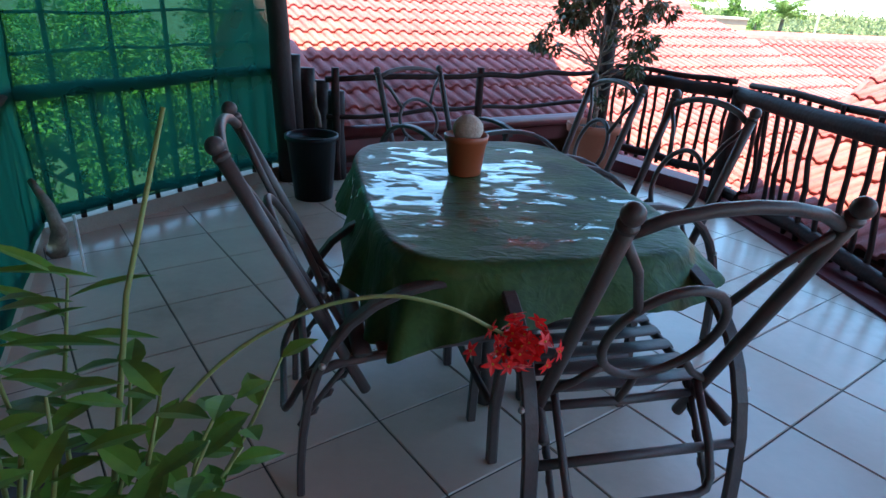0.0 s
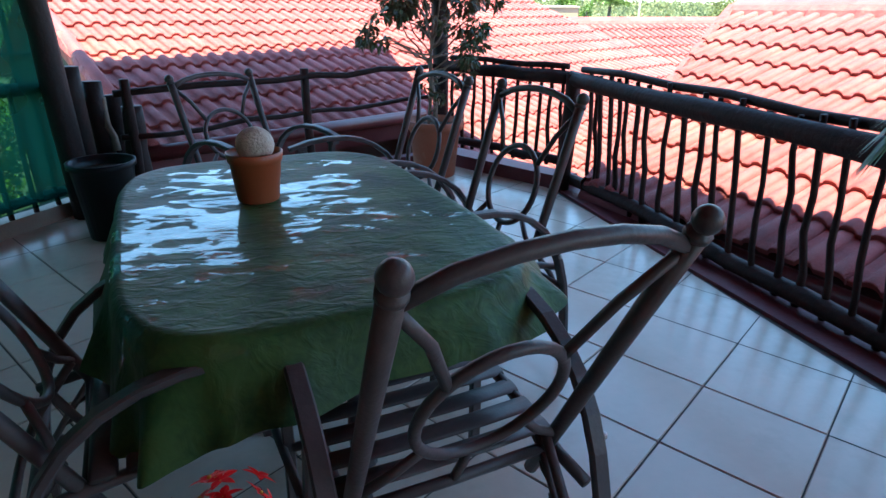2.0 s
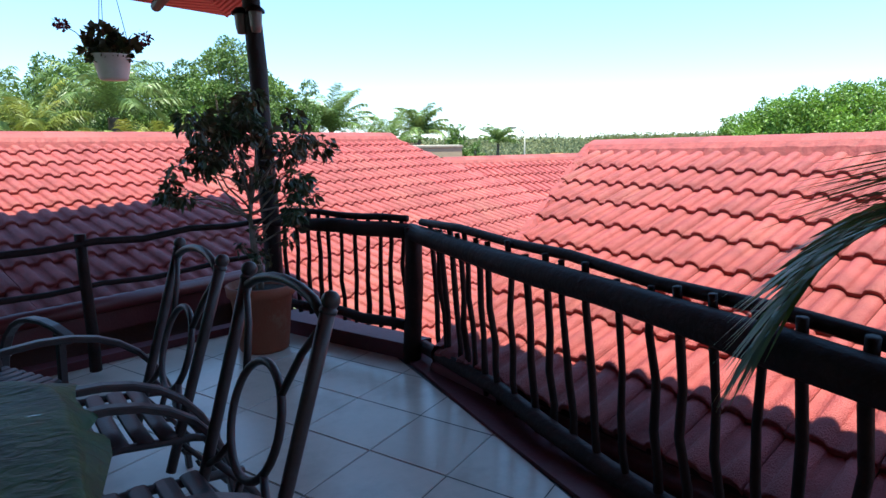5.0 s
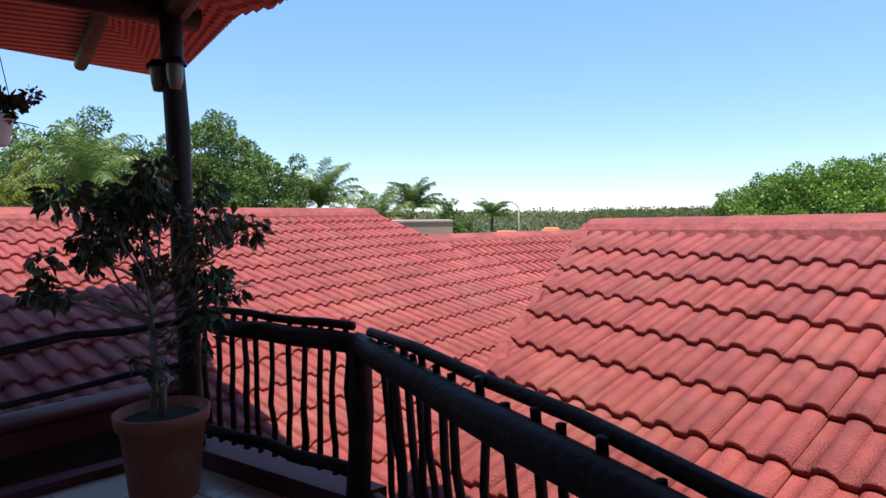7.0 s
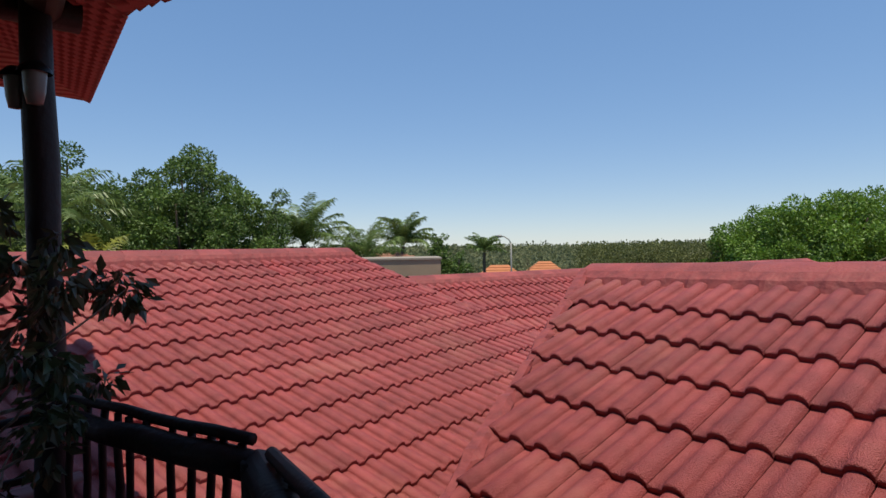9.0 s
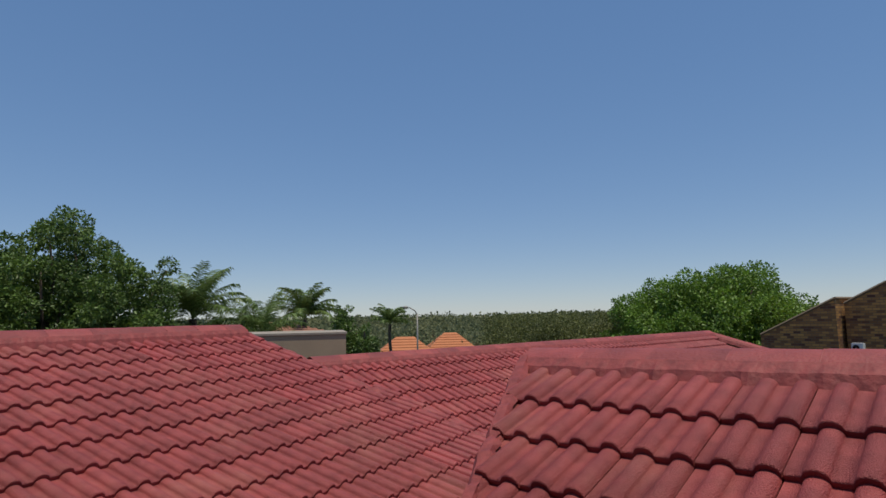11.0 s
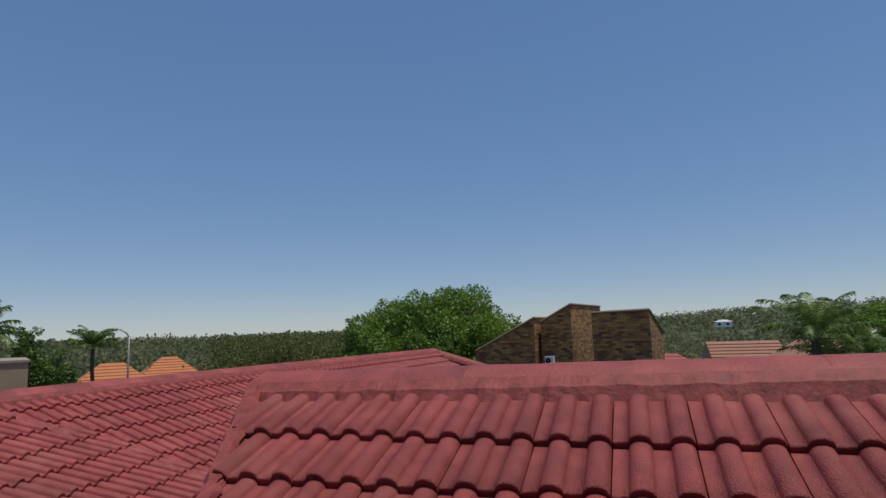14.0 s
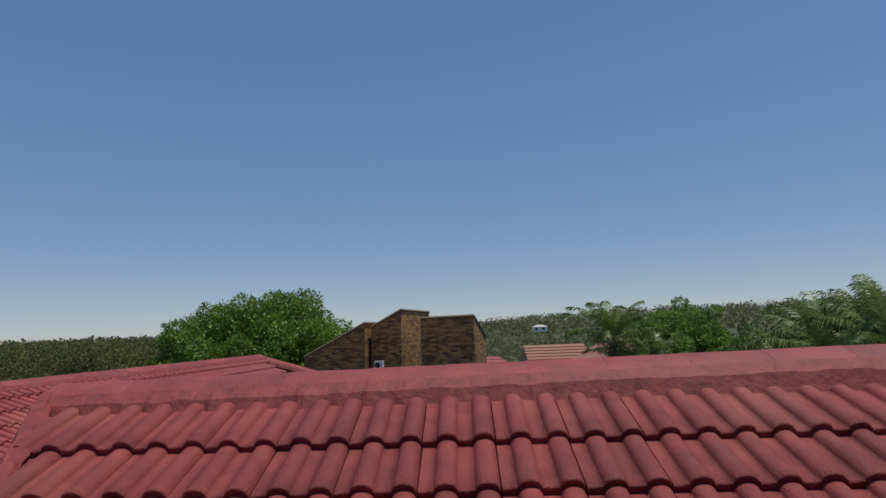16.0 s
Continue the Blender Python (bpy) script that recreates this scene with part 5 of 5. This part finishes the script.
part("hip_slope", Shape().add([(MB.x, MB.y, MZ), (hipe.x, hipe.y, MZ - 1.45), (hipe.x - MN.x * 7, hipe.y - MN.y * 7, MZ - 1.45)], [(0, 1, 2)]), M_TILE_FAR, mid_roof)
ridge_run(mid_roof, (MB.x, MB.y, MZ + 0.03), (*(MB + MD * 2.7 + MN * 3.6), MZ - 1.42), r=0.11)
bk = [(MA.x, MA.y, MZ - 0.02), (MB.x, MB.y, MZ - 0.02), (MB.x - MN.x * 4, MB.y - MN.y * 4, MZ - 1.6), (MA.x - MN.x * 4, MA.y - MN.y * 4, MZ - 1.6)]
part("rear_slope", Shape().add(bk, [(0, 1, 2, 3)]), M_TILE_FAR, mid_roof)
ul = [(MA.x, MA.y, MZ - 0.08), (MB.x, MB.y, MZ - 0.08), (base_o + MD * 11).to_3d() + Vector((0, 0, MZ - MS * 3.4 - 0.08)), base_o.to_3d() + Vector((0, 0, MZ - MS * 3.4 - 0.08))]
part("underlay", Shape().add(ul, [(0, 1, 2, 3)]), M_UNDER, mid_roof)
wall_strip("wall_mid", [(base_o.x, base_o.y, -0.55), (*(base_o + MD * 11), -0.55)], GROUND_Z, "wall under the middle roof")

# tan parapet wall
tw = thing("parapet_wall", "tan plastered parapet wall with a pale cement capping", "wall", kind="structure")
pw = [Vector((8.38, 17.95)), Vector((5.2, 19.1))]
dd = (pw[1] - pw[0])
mm = plane_pose((pw[0].x, pw[0].y, 0), dd, 0.0)
part("wall", Shape().box(0, -3.0, GROUND_Z, dd.length, 0, 1.13, mm), M_TAN, tw)
part("capping", Shape().box(-0.03, -3.03, 1.13, dd.length + 0.03, 0.03, 1.18, mm), M_CAP, tw)

# ---- brick building ----
V_, R_ = Vector((0.866, 0.5)), Vector((0.5, -0.866))
E1 = R_ * math.cos(radians(25)) - V_ * math.sin(radians(25))
E2 = R_ * math.sin(radians(25)) + V_ * math.cos(radians(25))


def brick_block(parent, c, wl, wr, tl, tc, tr_):
    """A block with its near corner c; wl to the left, wr to the right; tops at left end, corner and right end."""
    c = Vector(c)
    l, r = c - E1 * wl, c + E2 * wr
    q = l + E2 * wr
    pts = [l, c, r, q]
    tops = [tl, tc, tr_, tl + tr_ - tc]
    vs, fs, uv = [], [], []
    for i in range(4):
        a, b = pts[i], pts[(i + 1) % 4]
        k = len(vs)
        w = (b - a).length
        vs += [(a.x, a.y, GROUND_Z), (b.x, b.y, GROUND_Z), (b.x, b.y, tops[(i + 1) % 4]), (a.x, a.y, tops[i])]
        uv += [(0, 0), (w, 0), (w, tops[(i + 1) % 4] - GROUND_Z), (0, tops[i] - GROUND_Z)]
        fs.append((k, k + 1, k + 2, k + 3))
    k = len(vs)
    vs += [(p.x, p.y, t) for p, t in zip(pts, tops)]
    uv += [(0, 0), (1, 0), (1, 1), (0, 1)]
    fs.append((k, k + 1, k + 2, k + 3))
    me = mesh("brick_wall", vs, fs, M_BRICK)
    lay = me.uv_layers.new(name="UVMap")
    for lp in me.loops:
        lay.data[lp.index].uv = uv[lp.vertex_index]
    ob = new("brick_wall", me)
    ob.parent = parent
    # coping course along the top edges
    sh = Shape()
    P = [Vector((p.x, p.y, t + 0.02)) for p, t in zip(pts, tops)]
    for i in range(3):
        sh.tube([P[i], P[i + 1]], 0.05, 4)
    part("coping", sh, M_BRICK, parent)


bb = thing("brick_building", "brown face-brick building with stepped sloping walls", "building")
brick_block(bb, (24.16, 13.65), 2.55, 3.0, 0.62, 1.87, 1.87)
brick_block(bb, (24.73, 12.34), 1.25, 4.5, 1.70, 2.35, 2.35)
brick_block(bb, (24.20, 9.22), 2.05, 2.6, 1.97, 2.0, 1.15)
ac = thing("air_conditioner", "white air conditioner outdoor unit on the brick wall", "air conditioner", at=plane_pose((23.55, 12.75, 0.15), E1, 0))
part("casing", Shape().box(-0.16, -0.2, 0, 0.16, 0, 0.30), M_WHITE, ac)
part("fan_grille", Shape().lathe([(0.09, 0), (0.10, 0.01), (0.02, 0.015)], 16), M_BLACK, ac).matrix_basis = pose(-0.03, -0.205, 0.15, 90, 0, 0)

# ---- ground, distance ----
gv, gf = [], []
NG = 70
rad = [0, 6, 12, 20, 30, 45, 65, 95, 140, 200, 300, 450, 650, 900, 1300, 2000, 3200, 4800]
for i, r_ in enumerate(rad):
    for j in range(NG):
        a = 2 * math.pi * j / NG
        x, y_ = r_ * math.cos(a), r_ * math.sin(a)
        east = max(0, math.cos(a + radians(15))) ** 6
        h = GROUND_Z
        if r_ > 60:
            h -= min(1, (r_ - 60) / 140) * 5 * (0.4 + 0.6 * east)
        if r_ > 300:
            h += min(1, (r_ - 300) / 600) ** 1.2 * (0.5 + 30 * east) * (1 + 0.35 * noise.noise(Vector((math.cos(a) * 4, math.sin(a) * 4, r_ / 900))))
        if r_ > 2500:
            h -= 10
        gv.append((x, y_, h))
for i in range(len(rad) - 1):
    for j in range(NG):
        gf.append((i * NG + j, i * NG + (j + 1) % NG, (i + 1) * NG + (j + 1) % NG, (i + 1) * NG + j))
ground = part("ground", Shape().add(gv, gf), M_GROUND, smooth=True)
tagged(ground, "dry bushy ground falling to a valley and low hills", "ground", kind="structure")


def ground_h(x, y_):
    r_ = math.hypot(x, y_)
    a = math.atan2(y_, x)
    east = max(0, math.cos(a + radians(15))) ** 6
    h = GROUND_Z
    if r_ > 60:
        h -= min(1, (r_ - 60) / 140) * 5 * (0.4 + 0.6 * east)
    if r_ > 300:
        h += min(1, (r_ - 300) / 600) ** 1.2 * (0.5 + 30 * east) * (1 + 0.35 * noise.noise(Vector((math.cos(a) * 4, math.sin(a) * 4, r_ / 900))))
    if r_ > 2500:
        h -= 10
    return h


# far woods: uneven bush clumps over the plain
r = np.random.RandomState(3)
M_FARWOOD = material("far_bushveld", (0.21, 0.21, 0.10), 0.8, second=(0.10, 0.125, 0.055), scale=0.035, fine=0.4, amount=1.0, bump=0, per_island=0.25, translucent=0.4)
for lo, hi, n, leaves, size in ((68, 130, 700, 60000, 0.40), (130, 420, 2200, 90000, 0.9), (420, 1400, 3200, 110000, 2.2)):
    cl = []
    for i in range(n):
        a = radians(r.uniform(-25, 112))
        d = lo * (hi / lo) ** r.rand()
        x, y_ = d * math.cos(a), d * math.sin(a)
        s_ = (1.0 + 1.2 * r.rand()) * (1.0 if hi < 400 else 1.4 if hi < 1000 else 2.6)
        cl.append((x, y_, ground_h(x, y_) + s_ * 0.6, s_ * 1.2))
    tagged(part("far_woods", leaf_cloud(cl, leaves, size, M_FARWOOD, "far_woods", int(hi), aspect=0.8), M_FARWOOD), "distant olive-green bushveld trees across the valley", "trees", kind="stuff")
# thorn bushes in front of the plain
cl = []
for i in range(260):
    a = radians(r.uniform(42, 54))
    d = r.uniform(30, 44)
    x, y_ = 2.4 + d * math.cos(a), 3.4 + d * math.sin(a)
    z = 1.15 - 0.10 * (d - 30) / 14 + r.normal() * 0.22 - abs(a - radians(50)) * 0.8
    cl.append((x, y_, min(z, 1.05) - r.rand() ** 2 * 2.6, 0.75))
thorn = part("thorn_bushes", leaf_cloud(cl, 60000, 0.11, M_OLIVE, "thorn_bushes", 78, aspect=0.6), M_OLIVE)
tagged(thorn, "broad olive-green thorn trees behind the roofs", "trees", kind="stuff")

tree("tree", "big round bright green leafy tree behind the roofs", (27.15, 20.35, GROUND_Z), 6.6, 10.0, 6.0, 130000, 0.14, M_TREE, 51, 66, trunk_r=0.3)
tree("tree", "tall dark green leafy tree behind the back roof", (2.0, 23.0, GROUND_Z), 7.8, 6.6, 7.2, 110000, 0.10, M_TREE_DARK, 52, 44, trunk_r=0.25)
tree("tree", "dark green leafy tree with an uneven crown", (-1.6, 22.5, GROUND_Z), 7.5, 6.8, 7.1, 100000, 0.10, M_TREE_DARK, 53, 44, trunk_r=0.25)
tree("tree", "dark green tree seen past the hanging pot", (-5.6, 22.5, GROUND_Z), 7.2, 6.4, 6.8, 50000, 0.12, M_TREE_DARK, 54, 36, trunk_r=0.25)
tree("tree", "green garden tree behind the green net", (-6.0, 10.5, GROUND_Z), 4.6, 4.6, 4.0, 40000, 0.085, M_TREE, 55, 26, trunk_r=0.2)
tree("tree", "green garden tree behind the green net", (-9.5, 8.5, GROUND_Z), 5.2, 5.0, 4.6, 40000, 0.085, M_TREE, 56, 26, trunk_r=0.2)
tree("cypress", "narrow dark green conifer beside the parapet wall", (13.6, 31.0, GROUND_Z), 5.5, 1.3, 5.4, 14000, 0.11, M_TREE_DARK, 57, 44)
tree("cypress", "dark green conifer beside the parapet wall", (14.4, 30.4, GROUND_Z), 4.6, 1.9, 4.5, 14000, 0.11, M_TREE_DARK, 58, 44)
tree("bush", "low green bush beyond the parapet wall", (9.6, 36.0, GROUND_Z), 4.9, 5.0, 3.4, 16000, 0.14, M_OLIVE, 73, 20, category="bush")
tree("tree", "dense green tree beside the palms", (37.3, 1.6, GROUND_Z), 5.8, 6.4, 5.2, 40000, 0.14, M_TREE, 59, 30)
tree("tree", "dense dark green tree among the palms", (22.5, -1.0, GROUND_Z), 5.2, 5.6, 5.0, 40000, 0.11, M_TREE_DARK, 60, 30)
palm("palm_tree", "feathery green palm behind the back roof", (5.6, 24.8, GROUND_Z), 4.9, 26, 2.1, M_PALM, 61, 0.55, width=0.045)
palm("palm_tree", "clump of feathery palms behind the back roof", (6.6, 24.0, GROUND_Z), 4.3, 13, 1.7, M_PALM, 62, 0.45, stems=6, width=0.035)
palm("palm_tree", "distant palm with arching fronds", (14.9, 41.1, GROUND_Z), 4.9, 28, 2.6, M_PALM, 63, 0.70, width=0.07)
palm("palm_tree", "small palm beside the street lamp", (23.7, 46.0, GROUND_Z), 4.3, 22, 1.9, M_PALM, 64, 0.5, width=0.06)
palm("palm_tree", "tall feathery palm beyond the hanging pot", (-1.1, 18.5, GROUND_Z), 5.3, 26, 1.9, M_PALM, 65, 0.5, width=0.035)
palm("palm_tree", "clump of bamboo palms beyond the hanging pot", (-3.2, 18.8, GROUND_Z), 5.4, 14, 1.8, M_PALM, 66, 0.5, stems=7, width=0.033)
palm("palm_tree", "yellowish bamboo palm clump behind the back roof", (-1.2, 16.0, GROUND_Z), 4.7, 14, 1.5, M_PALM_YELLOW, 67, 0.42, stems=7, width=0.028)
palm("palm_tree", "yellowish palm tips behind the back roof ridge", (8.2, 25.5, GROUND_Z), 3.6, 12, 1.3, M_PALM_YELLOW, 68, 0.42, stems=5, width=0.035)
palm("palm_tree", "feathery palm behind the side roof", (27.2, 4.4, GROUND_Z), 4.1, 20, 2.2, M_PALM, 69, 0.5, width=0.05)
palm("palm_tree", "clump of feathery palms behind the side roof", (27.5, 3.4, GROUND_Z), 3.4, 10, 1.8, M_PALM, 70, 0.45, stems=5, width=0.042)
palm("palm_tree", "tall clump of drooping palms behind the side roof", (20.5, -0.8, GROUND_Z), 4.3, 11, 2.0, M_PALM, 71, 0.5, stems=5, width=0.035)
palm("palm_tree", "tall drooping palms behind the side roof", (19.2, -2.0, GROUND_Z), 4.1, 10, 1.9, M_PALM, 72, 0.5, stems=4, width=0.035)


# houses beyond
def far_house(name, label, at, yaw, w, d, wall_h, roof_h, roof_mat, wall_mat=None, hip=True):
    ob = thing(name, label, "house", at=Matrix.Translation(at) @ Matrix.Rotation(radians(yaw), 4, 'Z'))
    part("wall", Shape().box(-w / 2, -d / 2, 0, w / 2, d / 2, wall_h), wall_mat or M_HOUSE, ob)
    o = 0.4
    k = d / 2 if hip else 0
    z = wall_h
    vs = [(-w / 2 - o, -d / 2 - o, z), (w / 2 + o, -d / 2 - o, z), (w / 2 + o, d / 2 + o, z), (-w / 2 - o, d / 2 + o, z), (-w / 2 - o + k, 0, z + roof_h), (w / 2 + o - k, 0, z + roof_h)]
    part("roof", Shape().add(vs, [(0, 1, 5, 4), (1, 2, 5), (2, 3, 4, 5), (3, 0, 4), (3, 2, 1, 0)]), roof_mat, ob)
    n = int((w + 2 * o) / 0.9)
    for i in range(1, 8):
        t = i / 8
        sh = Shape().tube([(-w / 2 - o + k * t, -d / 2 - o + (d / 2 + o) * t, z + roof_h * t + 0.02), (w / 2 + o - k * t, -d / 2 - o + (d / 2 + o) * t, z + roof_h * t + 0.02)], 0.05, 4)
        part("tile_course", sh, roof_mat, ob)
    for i in (-1, 1):
        part("window", Shape().box(i * w / 4 - 0.6, -d / 2 - 0.03, wall_h * 0.35, i * w / 4 + 0.6, -d / 2 + 0.02, wall_h * 0.75), M_BLACK, ob)
    return ob


far_house("house", "distant house with a bright orange tile roof", (30.6, 56.8, -5.0), -25, 6, 5, 2.6, 2.0, M_ORANGE)
far_house("house", "distant house with a bright orange tile roof", (37.0, 58.6, -5.0), -25, 5, 4.5, 2.9, 1.9, M_ORANGE)
far_house("house", "house with a salmon tile roof behind the side roof", (40.5, 8.6, -3.5), -70, 3.0, 4.0, 2.6, 1.3, M_SALMON, hip=False)
far_house("house", "house gable with a brown tile roof behind the side roof", (32.0, 4.4, -3.35), 20, 5, 3.4, 2.9, 1.1, M_SALMON, hip=False)
far_house("house", "red-roofed house down in the valley", (64.0, 19.5, -6.4), -70, 10, 7, 2.8, 2.2, M_TILE_FAR)
far_house("house", "small white house on the far hillside", (298.0, 50.5, ground_h(298, 50.5) + 6), -80, 7, 5, 2.4, 0.9, M_FARWHITE, M_FARWHITE)
far_house("house", "pale brick-coloured roof behind the parapet wall", (12.6, 41.0, -3.4), 10, 6, 5, 4.0, 0.8, M_SALMON)
for i in range(14):
    a = radians(r.uniform(0, 70))
    d = r.uniform(650, 1250)
    x, y_ = d * math.cos(a), d * math.sin(a)
    far_house("house", "tiny pale house far across the valley", (x, y_, ground_h(x, y_) + 1.5), r.uniform(0, 180), 8, 6, 3.4, 1.8, [M_SALMON, M_HOUSE, M_FARWHITE][i % 3], [M_HOUSE, M_FARWHITE][i % 2])

lamp = thing("street_lamp", "tall grey street lamp with a curved arm", "street lamp", at=Matrix.Translation((24.25, 42.8, GROUND_Z - 0.3)))
part("pole", Shape().tube([(0, 0, 0), (0, 0, 3), (0, 0, 5.35)], [0.075, 0.065, 0.055], 9), M_STEEL, lamp, smooth=True)
part("arm", Shape().tube([(0, 0, 5.3), (-0.15, 0.08, 5.6), (-0.5, 0.28, 5.85)], 0.045, 8), M_STEEL, lamp, smooth=True)
part("lamp_head", Shape().ball((-0.75, 0.42, 5.85), 0.24, 8, 0.45), M_STEEL, lamp, smooth=True)

# ---- floor tiles: last, as pieces ----
TS = 0.40
tile_me = Shape()
g = 0.0025
tile_me.add([(g, g, 0), (TS - g, g, 0), (TS - g, TS - g, 0), (g, TS - g, 0), (g + .003, g + .003, 0.004), (TS - g - .003, g + .003, 0.004), (TS - g - .003, TS - g - .003, 0.004), (g + .003, TS - g - .003, 0.004)],
            [(4, 5, 6, 7), (0, 1, 5, 4), (1, 2, 6, 5), (2, 3, 7, 6), (3, 0, 4, 7)])
tile_me = tile_me.mesh("floor_tile", M_FLOOR)
TO = Vector((1.77, 1.915))


def clipped_tile(m):
    """A tile cut to the deck's outline."""
    poly = [m @ Vector(p) for p in ((g, g, 0), (TS - g, g, 0), (TS - g, TS - g, 0), (g, TS - g, 0))]
    bm = bmesh.new()
    bm.faces.new([bm.verts.new((p.x, p.y, 0.004 - 0.006)) for p in poly])
    hull = deck
    for i in range(len(hull)):
        if i in ((5,) if (m.translation.y > 0.9) else (6, 7)):
            continue
        p, q = Vector(hull[i]), Vector(hull[(i + 1) % len(hull)])
        d = q - p
        nrm = Vector((-d.y, d.x, 0))
        if nrm.dot(Vector((0.5, 2.0, 0)) - p.to_3d()) < 0:
            nrm = -nrm
        bmesh.ops.bisect_plane(bm, geom=bm.verts[:] + bm.edges[:] + bm.faces[:], plane_co=p.to_3d() + Vector((0, 0, -0.002)), plane_no=-nrm, clear_outer=True)
    if not bm.faces:
        bm.free()
        return
    me = bpy.data.meshes.new("floor_tile")
    bm.to_mesh(me)
    bm.free()
    me.materials.append(M_FLOOR)
    ob = new("floor_tile", me)
    ob.parent = floor_ob


for i in range(-16, 9):
    for j in range(-14, 12):
        o = TO + UA * (i * TS) + VA * (j * TS)
        m = Matrix.Translation((o.x, o.y, -0.006)) @ Matrix.Rotation(radians(36.5), 4, 'Z')
        cs_ = [(m @ Vector((a, b, 0))).xy for a in (0, TS) for b in (0, TS)]
        ins = [inside_poly(p.x, p.y, deck) for p in cs_]
        if all(ins):
            ob = new("floor_tile", tile_me)
            ob.parent = floor_ob
            ob.matrix_basis = m @ Matrix.Translation((0, 0, rng.uniform(0, 0.0006)))
        elif any(ins):
            clipped_tile(m)
